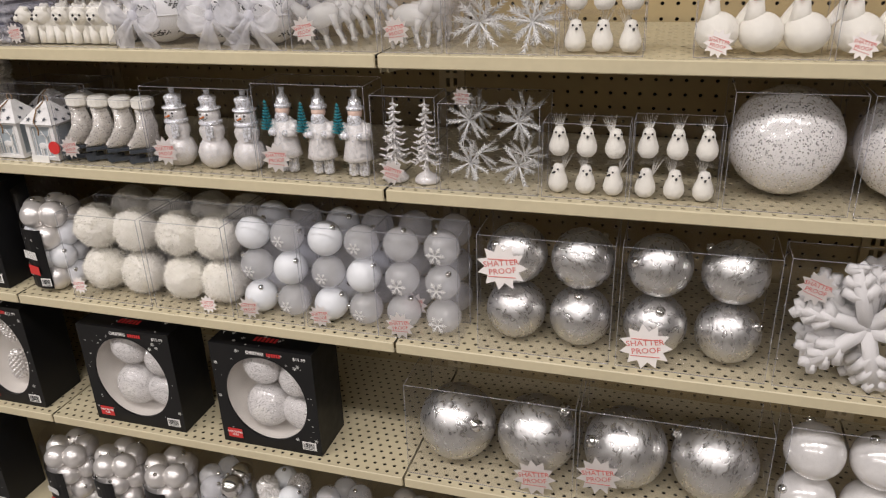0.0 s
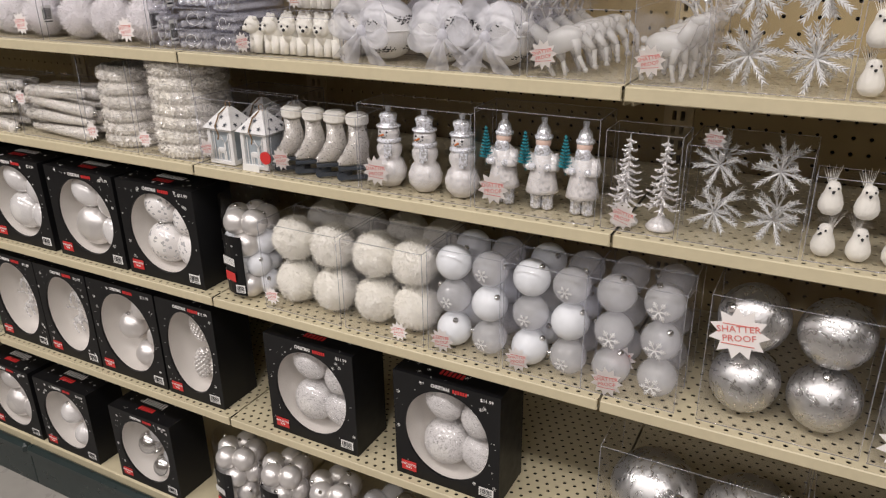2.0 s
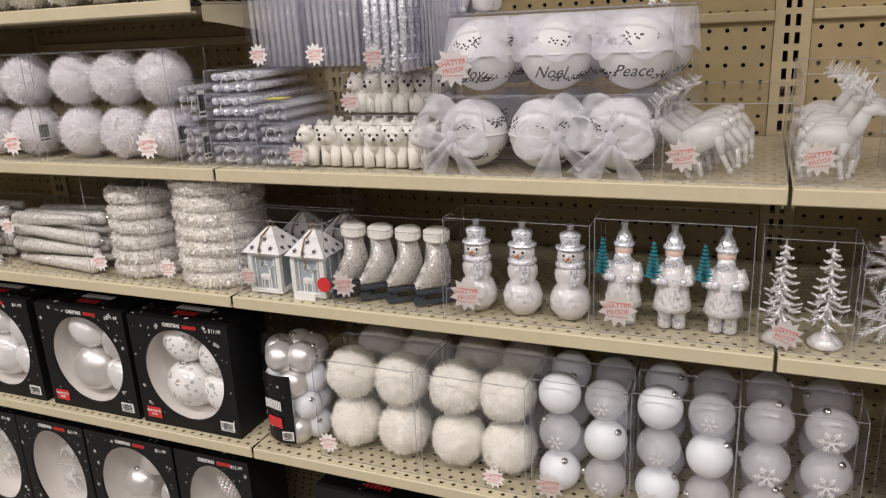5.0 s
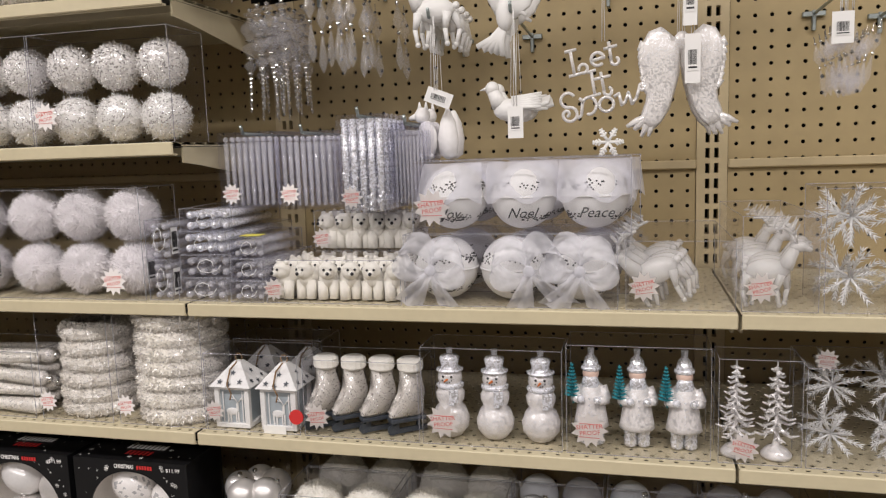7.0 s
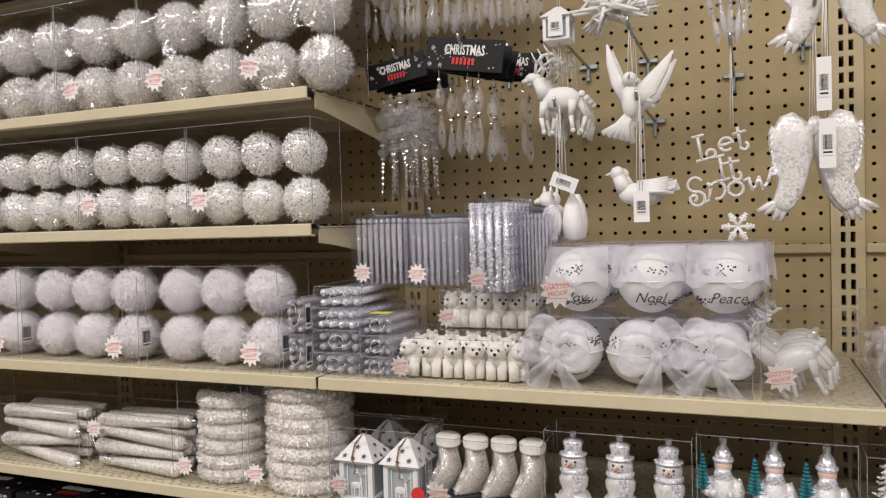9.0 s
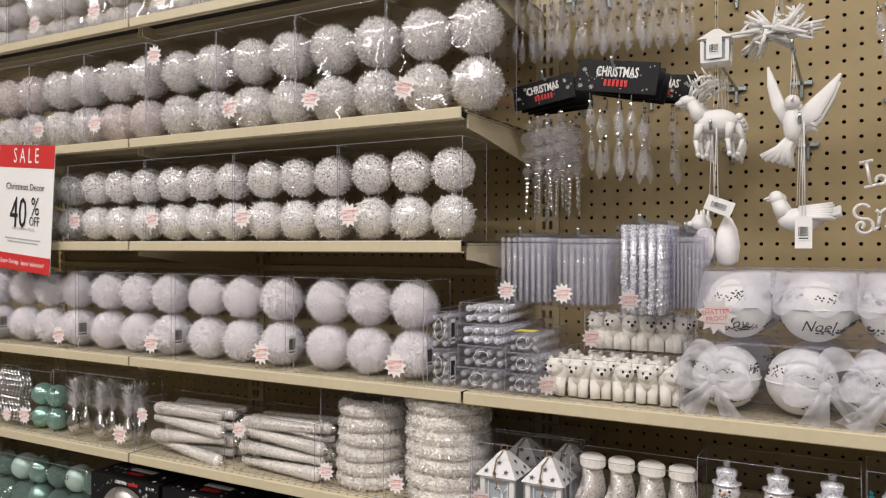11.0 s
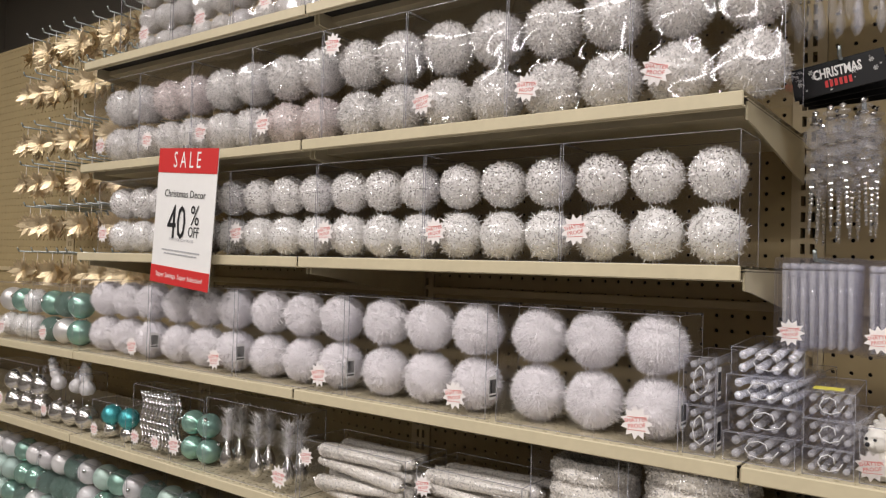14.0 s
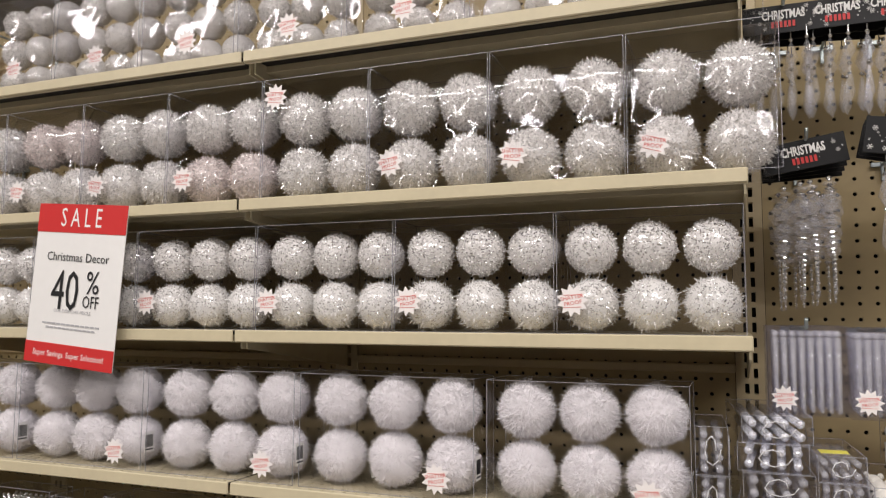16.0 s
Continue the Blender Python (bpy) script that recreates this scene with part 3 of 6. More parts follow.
def barcode(parent, x, y, z, w=0.03, h=0.022, rz=0.0):
    key = "barcode_label"
    if key not in TEXTS:
        bm = bmesh.new()
        add_box(bm, -0.5, 0.5, -0.002, 0, -0.5, 0.5)
        g = random.Random(2)
        xx = -0.42
        while xx < 0.4:
            ww = g.choice((0.02, 0.03, 0.05))
            add_box(bm, xx, xx + ww, -0.012, -0.003, -0.25, 0.35, mi=1)
            xx += ww + g.choice((0.02, 0.035))
        add_box(bm, -0.4, 0.4, -0.012, -0.003, -0.4, -0.33, mi=1)
        TEXTS[key] = finish(bm, key, PAPER, INK)
    return part("barcode_label", TEXTS[key], parent, x, y, z, rz=rz, s=(w, 0.03, h), label="white barcode label")


# ---- upper shelves: tinsel, sequin and plush ball boxes ----
Z = HIGH[2]
for k in range(7):
    x1 = -1.13 - k * 0.205
    ball_box(x1 - 0.2, x1, Z, 0.19, 0.12, 3, 3, SNOWB + BEADB, "clear film box of small white glitter balls", stick=(0.5, 0.2), film=FILM_W, group="glitter ball boxes on the top shelf")
Z = HIGH[1]
for k in range(8):
    x1 = -1.118 - k * 0.193
    kinds = SNOWB if k not in (4, 6) else SNOWB + SNOWB_P
    ball_box(x1 - 0.1925, x1, Z, 0.196, 0.105, 2, 2, kinds, "glossy clear box of four frosty white tinsel balls", stick=(0.18 if k != 3 else 0.12, 0.22 if k != 3 else 0.85), film=FILM_W, group="tinsel ball boxes", tilt=rnd.uniform(-15, 15))
Z = HIGH[0]
for k in range(6):
    x1 = -1.166 - k * 0.243
    ball_box(x1 - 0.242, x1, Z, 0.166, 0.09, 3, 2, None, "clear box of six silver sequin balls", stick=(0.09, 0.27), group="sequin ball boxes", pick=lambda i, j: rnd.choice(STRB if j == 0 else SEQB))
Z = LOW[0]
for k, (a, b, yaw) in enumerate([(-1.508, -1.236, 0), (-1.808, -1.524, 0), (-2.103, -1.816, 0), (-2.396, -2.111, 0), (-2.69, -2.404, 0)]):
    t = ball_box(a, b, Z, 0.17, 0.092, 3, 2, PLUSH, "clear box of six fluffy white plush balls", stick=(0.8, 0.17), group="plush ball boxes", rz=yaw, r=0.0415)
    barcode(t, (b - a) / 2 - 0.0005, 0.018, 0.045, 0.022, 0.034, 90)

# ---- sale sign ----
sg = thing("sale_sign", -2.2775, 0.968, 1.367, "red and white paper sale sign hung on the shelf lip", "sign", rz=3)
sg.matrix_world = pose(-2.249, 0.966, 1.367, 0, 4.5, -3)
bm = bmesh.new()
add_box(bm, -0.107, 0.107, -0.0006, 0.0006, 0.0, 0.279)
part("sheet", finish(bm, "sheet", PAPER), sg)
bm = bmesh.new()
add_box(bm, -0.107, 0.107, -0.0016, -0.001, 0.229, 0.279)
part("red_band", finish(bm, "red_band", RED), sg)
bm = bmesh.new()
add_box(bm, -0.107, 0.107, -0.0016, -0.001, 0.0, 0.036)
part("red_band", finish(bm, "red_band", RED), sg)
bm = bmesh.new()
add_box(bm, -0.02, 0.02, -0.0012, 0.009, 0.274, 0.286)
part("clip", finish(bm, "clip", CLEAR), sg)
for body, size, m, x, z, sx in (("S A L E", 0.047, PAPER, 0, 0.254, 0.72), ("Christmas Decor", 0.0215, INK, 0, 0.186, 1), ("40", 0.098, INK, -0.022, 0.125, 0.70), ("%", 0.056, INK, 0.043, 0.143, 0.85), ("OFF", 0.030, INK, 0.042, 0.111, 0.75), ("OUR EVERYDAY PRICES", 0.0085, GREYI, 0, 0.093, 1), ("Super Savings. Super Selection!", 0.0145, PAPER, 0, 0.018, 0.95)):
    part("lettering", text_mesh(body, size, m), sg, x, -0.00185, z, rx=90, s=(sx, 1, 0.3), label="printed words")
bm = bmesh.new()
for z, w in ((0.069, 0.07), (0.062, 0.06)):
    for q in range(12):
        x = -w + 2 * w * q / 12
        add_box(bm, x, x + 2 * w / 12 * 0.8, -0.0018, -0.001, z, z + 0.0028)
part("fine_print", finish(bm, "fine_print", GREYI), sg)

# ---- shelf at chest height: stacked cases, bears, bells, deer ----
def rods_mesh(m, w, h, n, rows, length):
    """Short icicles lying front to back in rows."""
    bm = bmesh.new()
    for j in range(rows):
        for i in range(n):
            x, z = -w / 2 + w * (i + 0.5) / n, h * (j + 0.5) / rows
            r = min(w / n, h / rows) * 0.42
            add_rod(bm, (x, 0.006, z), (x * 0.9, length, z), r * 0.7, r, 8)
            add_ball(bm, (x, 0.008, z), r * 0.85, 8)
    return finish(bm, "icicles", m)


def icicle_case(x, y, z, w, h, d, yaw, m, rows, n, label):
    t, ww = clear_box("icicle_case", x - w / 2, x + w / 2, z, h, d, label, "ornament box", y, film=FILM_B, group="stacked icicle cases", rz=yaw)
    part("icicles", rods_mesh(m, ww * 0.92, h * 0.94, n, rows, d * 0.92), t)
    bm = bmesh.new()
    tube_path(bm, [(0.3 * w * math.cos(a) * (0.4 + 0.06 * q), 0.003, h * 0.5 + h * 0.3 * math.sin(a)) for q, a in enumerate([k * 0.8 for k in range(9)])], 0.0007, 4)
    part("hanging_cord", finish(bm, "hanging_cord", WHITE), t)
    return t


def tube_path(bm, pts, r, seg=6, mi=0):
    for a, b in zip(pts, pts[1:]):
        add_rod(bm, a, b, r, r, seg, mi)
        add_ball(bm, b, r, 6, mi=mi)


PLAINI, GLITI = "clear case of acrylic icicles in a leaning stack", "clear case of silver glitter icicles in a stack"
for k in range(2):
    t = icicle_case(-1.213, 1.004, LOW[0] + 0.0612 * k, 0.042, 0.06, 0.13, 4 * k, ICE, 4, 2, PLAINI)
    barcode(t, 0.0212, 0.012, 0.028, 0.018, 0.04, 90)
for k in range(4):
    icicle_case(-1.143 + 0.006 * (k % 2), 1.004 + 0.004 * k, LOW[0] + 0.0343 * k, 0.084, 0.0338, 0.2, (-2, 3, -3, 6)[k], ICE if k < 2 else SILVERG, 2, 4, PLAINI if k < 2 else GLITI)
for k in range(3):
    t = icicle_case(-1.068, 1.0 + 0.003 * k, LOW[0] + 0.0315 * k, 0.055, 0.031, 0.15, (0, -4, 3)[k], ICE, 2, 4, PLAINI)
bm = bmesh.new()
add_box(bm, -0.02, 0.012, 0.02, 0.045, 0.0313, 0.0317)
part("yellow_label", finish(bm, "yellow_label", YEL), t, label="small yellow label")


def bear_mesh():
    bm = bmesh.new()
    add_ball(bm, (0, 0.01, 0.030), 0.017, 14, (0.85, 1.25, 0.95))
    add_ball(bm, (0, -0.006, 0.043), 0.0135, 14)
    add_ball(bm, (0, -0.018, 0.040), 0.006, 10, (0.9, 1.1, 0.8))
    for x in (-0.008, 0.008):
        add_rod(bm, (x, -0.002, 0.001), (x, 0.0, 0.028), 0.0075, 0.008, 10)
        add_rod(bm, (x, 0.022, 0.001), (x, 0.02, 0.028), 0.0075, 0.008, 10)
        add_ball(bm, (x * 1.05, -0.004, 0.055), 0.004, 8)
        add_ball(bm, (x * 0.62, -0.0185, 0.046), 0.0019, 8, mi=1)
    add_ball(bm, (0, -0.0243, 0.041), 0.0026, 8, mi=1)
    return finish(bm, "polar_bear", FUR_C, INK)


BEAR = bear_mesh()


def bear_box(a, b, z, y, rows):
    t, w = clear_box("bear_box", a, b, z, 0.062, 0.035 + 0.045 * rows, "clear box of small flocked white polar bears", "ornament box", y, group="polar bear boxes")
    for j in range(rows):
        for i in range(6):
            part("polar_bear", BEAR, t, -w / 2 + w * (i + 0.5) / 6, 0.028 + 0.045 * j, 0.001, rz=(-25, -8, 20, 28, 12, 30)[i])
    sticker(t, -w / 2 + 0.012, -0.0015, 0.02, 0.034, -12)
    return t


bear_box(-1.038, -0.832, LOW[0], 1.0, 3)
bear_box(-0.998, -0.838, LOW[0] + 0.0628, 1.09, 2)


def bell_mesh():
    bm = bmesh.new()
    add_ball(bm, (0, 0, 0), 1, 32)
    add_lathe(bm, [(1.0, -0.03), (1.035, -0.02), (1.035, 0.02), (1.0, 0.03)], 40)
    g = random.Random(4)
    for k in range(54):
        th = g.uniform(0, 6.28)
        ph = g.choice((g.uniform(0.25, 0.5), g.uniform(-0.75, -0.5)))
        for q in range(5):
            a = th + q * 0.055
            p = ph + 0.07 * math.sin(q * 1.7 + k)
            c = Vector((math.cos(a) * math.cos(p), math.sin(a) * math.cos(p), math.sin(p)))
            add_ball(bm, c * 0.99, 0.024, 6, (1.3, 1.3, 1.2), mi=1)
    return finish(bm, "bell_ball", WHITE, INK)


BELL = bell_mesh()


def bow_loop(cx, cz, ax, az, wide):
    bm = bmesh.new()
    prev = None
    for i in range(15):
        ang = i / 14 * 2 * math.pi
        c = Vector((cx * (1 - math.cos(ang)) / 2, -0.004 - 0.010 * math.sin(ang / 2), cz * (1 - math.cos(ang)) / 2))
        side = Vector((-cz, 0, cx)).normalized() * (math.sin(ang) * wide * 0.6)
        wv = Vector((ax, 0.25, az)).normalized() * wide * (0.25 + 0.75 * math.sin(ang / 2))
        line = [bm.verts.new(c + side + wv * (j / 5 - 0.5) + Vector((0, 0.004 * math.sin(j * 2.2 + i * 0.9), 0))) for j in range(6)]
        if prev:
            for a, b, cc, d in zip(prev, prev[1:], line[1:], line):
                bm.faces.new((a, b, cc, d)).smooth = True
        prev = line
    return finish(bm, "bow_loop", RIBBON_W)


def tail_mesh(dx, dz, wide):
    """A flat hanging ribbon end, flared and cut aslant."""
    bm = bmesh.new()
    prev = None
    for i in range(9):
        u = i / 8
        c = Vector((dx * u, -0.006 - 0.006 * math.sin(u * 5), dz * u))
        line = [bm.verts.new(c + Vector((wide * (0.25 + 0.75 * u) * (j / 6 - 0.5), 0.004 * math.sin(j * 1.8 + i * 0.7), -0.012 * u * j / 6))) for j in range(7)]
        if prev:
            for q in zip(prev, prev[1:], line[1:], line):
                bm.faces.new(q).smooth = True
        prev = line
    return finish(bm, "bow_tail", RIBBON_W)


LOOPS = [bow_loop(-0.042, 0.026, 0.4, 1, 0.036), bow_loop(0.042, 0.024, -0.4, 1, 0.036)]
TAILS = [tail_mesh(-0.03, -0.048, 0.04), tail_mesh(0.034, -0.046, 0.04)]
bm = bmesh.new()
add_ball(bm, (0, -0.010, 0), 0.008, 10, (1, 0.7, 1))
KNOT = finish(bm, "knot", RIBBON_W)


def bow(parent, x, y, z, ry):
    k = part("knot", KNOT, parent, x, y, z, ry=ry, label="sheer white organza bow")
    for me in LOOPS:
        part("bow_loop", me, k)
    for me in TAILS:
        part("bow_tail", me, k)


bm = bmesh.new()
prev = None
for i in range(13):
    a = math.pi * (0.12 + 0.76 * i / 12)
    line = [bm.verts.new((0.05 * math.cos(a) * (1 + 0.12 * j / 5), -0.047 * math.sin(a) * (0.3 + 0.7 * j / 5), 0.048 - 0.05 * (j / 5) ** 1.3 - 0.006 * math.cos(i * 1.2) * j / 5)) for j in range(6)]
    if prev:
        for q in zip(prev, prev[1:], line[1:], line):
            bm.faces.new(q).smooth = True
    prev = line
DRAPE = finish(bm, "organza_drape", RIBBON_W)
for lvl, (a, b) in enumerate([(-0.829, -0.541), (-0.814, -0.524)]):
    z = LOW[0] + lvl * 0.0985
    for k in range(2):
        t, w = clear_box("bell_ball_box", a + 0.012 * k, b + 0.012 * k, z, 0.097, 0.105, "clear box of three white lettered balls with organza ribbon bows", "ornament box", 1.0 + 0.108 * k, film=FILM_B, group="ribboned ball boxes")
        for i, word in enumerate(("Joy", "Noel", "Peace")):
            x = -w / 2 + w * (i + 0.5) / 3
            bl = part("ball", BELL, t, x, 0.052, 0.0465, 0, 0, 40 * i, s=0.0445)
            if k == 0 and lvl:
                part("lettering", text_mesh(word, 0.019, INK, 0, 0.4), t, x + 0.004, 0.0035, 0.026, rx=78, label="black script word")
            if lvl:
                part("organza_drape", DRAPE, t, x, 0.05, 0.0455, rz=(-18, 5, 12)[i], label="sheer white organza ribbon")
            elif k == 0:
                bow(t, x + (-0.008, 0.03, 0.0)[i], 0.0, 0.05, (8, -14, 6)[i])
        if k == 0 and lvl:
            sticker(t, -w / 2 + 0.027, -0.0015, 0.036, 0.052, -8)

def deer_mesh(m, antlers=True, s=1.0):
    bm = bmesh.new()
    add_ball(bm, (0, 0, 0.055), 0.019, 14, (1.7, 0.8, 1))
    add_rod(bm, (0.024, 0, 0.06), (0.038, 0, 0.088), 0.013, 0.008, 10)
    add_ball(bm, (0.044, 0, 0.092), 0.010, 10, (1.4, 0.8, 0.85))
    add_rod(bm, (0.05, 0, 0.091), (0.062, 0, 0.086), 0.006, 0.004, 8)
    for x, k in ((0.024, 0.006), (0.018, -0.006), (-0.022, 0.004), (-0.028, -0.01)):
        y = 0.008 if x in (0.024, -0.022) else -0.008
        add_rod(bm, (x, y, 0.05), (x + k, y, 0.026), 0.008, 0.004, 8)
        add_rod(bm, (x + k, y, 0.026), (x + k * 0.3, y, 0.002), 0.004, 0.003, 8)
        add_ball(bm, (x + k * 0.3, y, 0.003), 0.0045, 6)
    add_ball(bm, (-0.034, 0, 0.06), 0.006, 8)
    if antlers:
        for sy in (-1, 1):
            tube_path(bm, [(0.04, 0.004 * sy, 0.098), (0.034, 0.016 * sy, 0.112), (0.02, 0.024 * sy, 0.122), (0.006, 0.026 * sy, 0.122)], 0.0024)
            for q in range(3):
                add_rod(bm, (0.034 - 0.012 * q, (0.016 + 0.005 * q) * sy, 0.112 + 0.005 * q), (0.04 - 0.011 * q, (0.022 + 0.004 * q) * sy, 0.128 + 0.004 * q), 0.002, 0.001)
    return finish(bm, "reindeer", m)


DEER_S = deer_mesh(frost_mat("clear_deer", 0.45, (0.92, 0.91, 0.87), 0.08))
DEER_W = deer_mesh(WHITE)
for (a, b, h, y, n, lab) in ((-0.534, -0.399, 0.088, 1.0, 3, "clear box of silver acrylic leaping reindeer"), (-0.395, -0.305, 0.118, 1.0, 4, "clear box of standing silver acrylic reindeer")):
    t, w = clear_box("reindeer_box", a, b, LOW[0], h, 0.26, lab, "ornament box", y)
    for i in range(n * 2):
        flip = 180 if n == 3 else 0
        part("reindeer", DEER_S, t, -0.01 + 0.006 * (i % 3), 0.03 + 0.034 * i, 0.002 if n == 4 else 0.0, 0, 22 if n == 3 else 0, flip + rnd.uniform(-14, 14), s=0.82 if n == 4 else 0.9)
    sticker(t, -w / 2 + 0.022, -0.0015, 0.03, 0.04, -15)


def starburst_mesh(m, n=8, seed=1):
    bm = bmesh.new()
    g = random.Random(seed)
    for k in range(n):
        p = 2 * math.pi * k / n + g.uniform(-0.15, 0.15)
        d = Vector((math.cos(p), g.uniform(-0.9, 0.6), math.sin(p))).normalized()
        L = g.uniform(0.95, 1.3)
        add_rod(bm, (0, 0, 0), d * L, 0.06, 0.015, 5)
        e = d.cross(Vector((0, 1, 0))).normalized()
        for j in range(4):
            q = d * L * (0.35 + 0.16 * j)
            for sgn in (-1, 1):
                add_rod(bm, q, q + (d * 1.0 + e * sgn * 0.5) * 0.24, 0.045, 0.008, 4)
    return finish(bm, "acrylic_star", m)


STARA = starburst_mesh(SPIKE, 11, 1)


def star_box(a, b, z, h, cols, rows, d, label):
    t, w = clear_box("starburst_box", a, b, z, h, d, label, "ornament box")
    for i in range(cols):
        for j in range(rows):
            for k in range(2):
                part("acrylic_star", STARA, t, -w / 2 + w * (i + 0.5) / cols, 0.04 + 0.05 * k, h * (j + 0.5) / rows, 0, rnd.uniform(0, 360), rnd.uniform(-20, 20), s=min(w / cols, h / rows) * 0.5)
    return t


star_box(-0.302, -0.151, LOW[0], 0.15, 2, 2, 0.12, "clear box of white acrylic starbursts")
t = star_box(-0.317, -0.169, LOW[1], 0.128, 2, 2, 0.11, "clear box of four branching acrylic snow stars")
sticker(t, -0.045, 0.03, 0.131, 0.03, 0)


def bird_mesh():
    bm = bmesh.new()
    add_lathe(bm, [(0.002, 0), (0.010, 0.001), (0.0155, 0.008), (0.0165, 0.016), (0.014, 0.026), (0.0105, 0.034), (0.0098, 0.04), (0.007, 0.046), (0.001, 0.048)], 16)
    for x in (-0.006, 0.005):
        add_ball(bm, (x, -0.0088, 0.040), 0.0017, 8, mi=1)
    add_rod(bm, (0, -0.008, 0.035), (-0.002, -0.0155, 0.034), 0.0028, 0.0008, 6, 1)
    for k in range(9):
        add_rod(bm, (0, 0.012, 0.03), (0.012 * (k / 4 - 1), 0.028, 0.058 + 0.003 * (k % 3)), 0.0008, 0.0003, 4)
    return finish(bm, "flocked_bird", FUR_C, INK)


BIRD = bird_mesh()


def bird_box(a, b, z, h, rows, label, y=1.0, d=0.05):
    t, w = clear_box("bird_box", a, b, z, h, d, label, "ornament box", y, group="white bird boxes")
    for j in range(rows):
        if j:
            bm = bmesh.new()
            add_box(bm, -w / 2, w / 2, 0, d, -0.001, 0)
            part("shelf_sheet", finish(bm, "shelf_sheet", FILM), t, 0, 0, h * j / rows)
        for i in range(3):
            part("bird", BIRD, t, -w / 2 + w * (i + 0.5) / 3, d * 0.5, h * j / rows + 0.002, rz=rnd.uniform(-45, 45), s=min(0.86, h / rows / 0.056))


bird_box(-0.167, -0.048, LOW[1], 0.107, 2, "two-tier clear box of six flocked white birds")
bird_box(-0.046, 0.072, LOW[1], 0.113, 2, "two-tier clear box of six flocked white birds")
bird_box(-0.149, -0.039, LOW[0], 0.106, 2, "two-tier clear box of flocked white birds")


def hen_mesh():
    bm = bmesh.new()
    add_ball(bm, (0, 0, 0.026), 0.026, 16, (1.05, 1, 0.95))
    add_rod(bm, (-0.008, -0.004, 0.035), (-0.008, -0.006, 0.068), 0.014, 0.008, 12)
    add_ball(bm, (-0.008, -0.007, 0.07), 0.0095, 12)
    add_rod(bm, (-0.008, -0.014, 0.07), (-0.008, -0.022, 0.066), 0.004, 0.001, 6, 1)
    for k in range(3):
        add_ball(bm, (-0.008, -0.011 + 0.004 * k, 0.080), 0.004, 8, mi=1)
    for k in range(7):
        add_rod(bm, (0.015, 0.01, 0.03), (0.036, 0.018, 0.045 + 0.004 * k), 0.004, 0.001, 5)
    return finish(bm, "white_hen", FUR_C, RED)


HEN = hen_mesh()
for a, b in ((0.019, 0.177), (0.18, 0.338)):
    t, w = clear_box("hen_box", a, b, LOW[0], 0.105, 0.06, "clear box of three plump white hens with red combs", "ornament box", group="white hen boxes")
    for i in range(3):
        part("hen", HEN, t, -w / 2 + w * (i + 0.5) / 3, 0.03, 0.002, rz=-15)
    sticker(t, -w / 2 + 0.028, -0.0015, 0.018, 0.036, 12)

# ---- second shelf: rings, lanterns, skates, snowmen, figures, trees ----
Z = LOW[1]


def ring_mesh():
    bm = bmesh.new()
    R, r, n, k = 0.051, 0.0145, 36, 10
    g = random.Random(8)
    grid = []
    for i in range(n):
        a = 2 * math.pi * i / n
        grid.append([bm.verts.new(((R + r * (1 + g.uniform(-0.08, 0.08)) * math.cos(2 * math.pi * j / k)) * math.cos(a), (R + r * math.cos(2 * math.pi * j / k)) * math.sin(a), r * (1 + g.uniform(-0.1, 0.1)) * math.sin(2 * math.pi * j / k))) for j in range(k)])
    for i in range(n):
        for j in range(k):
            bm.faces.new((grid[i][j], grid[(i + 1) % n][j], grid[(i + 1) % n][(j + 1) % k], grid[i][(j + 1) % k]))
    for _ in range(3200):
        a, b = g.uniform(0, 6.283), g.uniform(0, 6.283)
        nrm = Vector((math.cos(a) * math.cos(b), math.sin(a) * math.cos(b), math.sin(b)))
        c = Vector((R * math.cos(a), R * math.sin(a), 0)) + nrm * r * 0.97
        tt = Vector((g.gauss(0, 1), g.gauss(0, 1), g.gauss(0, 1)))
        tt = (tt - nrm * tt.dot(nrm)).normalized()
        s = nrm.cross(tt) * 0.0014
        bm.faces.new((bm.verts.new(c + s), bm.verts.new(c - s), bm.verts.new(c + tt * 0.0046 + nrm * 0.0038)))
    return finish(bm, "tinsel_ring", SNOW)


RING = ring_mesh()
for a, b, n in ((-1.447, -1.313, 6), (-1.303, -1.150, 7)):
    t, w = clear_box("ring_box", a, b, Z, 0.176, 0.135, "tall clear box of stacked white tinsel rings", "ornament box", group="tinsel ring boxes")
    for i in range(n):
        part("ring", RING, t, rnd.uniform(-0.002, 0.002), 0.067, 0.0125 + i * 0.0250, rnd.uniform(-3, 3), rnd.uniform(-3, 3), rnd.uniform(0, 360), s=w / 0.138)
    sticker(t, -w / 2 + 0.012, -0.0015, 0.03, 0.036, -12)


def wand_mesh():
    bm = bmesh.new()
    add_rod(bm, (-0.105, 0, 0), (0.095, 0, 0), 0.006, 0.0125, 12)
    add_ball(bm, (0.095, 0, 0), 0.0125, 12)
    add_ball(bm, (0.11, 0, 0), 0.006, 8, mi=1)
    g = random.Random(3)
    for _ in range(1500):
        u, a = g.random(), g.uniform(0, 6.283)
        rr = 0.006 + 0.0065 * u
        n = Vector((0, math.cos(a), math.sin(a)))
        c = Vector((-0.105 + 0.2 * u, 0, 0)) + n * rr * 0.97
        e = Vector((g.uniform(-1, 1), 0, 0)) * 0.003 + n * 0.002
        s = n.cross(Vector((1, 0, 0))) * 0.0015
        bm.faces.new((bm.verts.new(c + s), bm.verts.new(c - s), bm.verts.new(c + e)))
    return finish(bm, "sequin_wand", SNOW, SHINE)


WAND = wand_mesh()
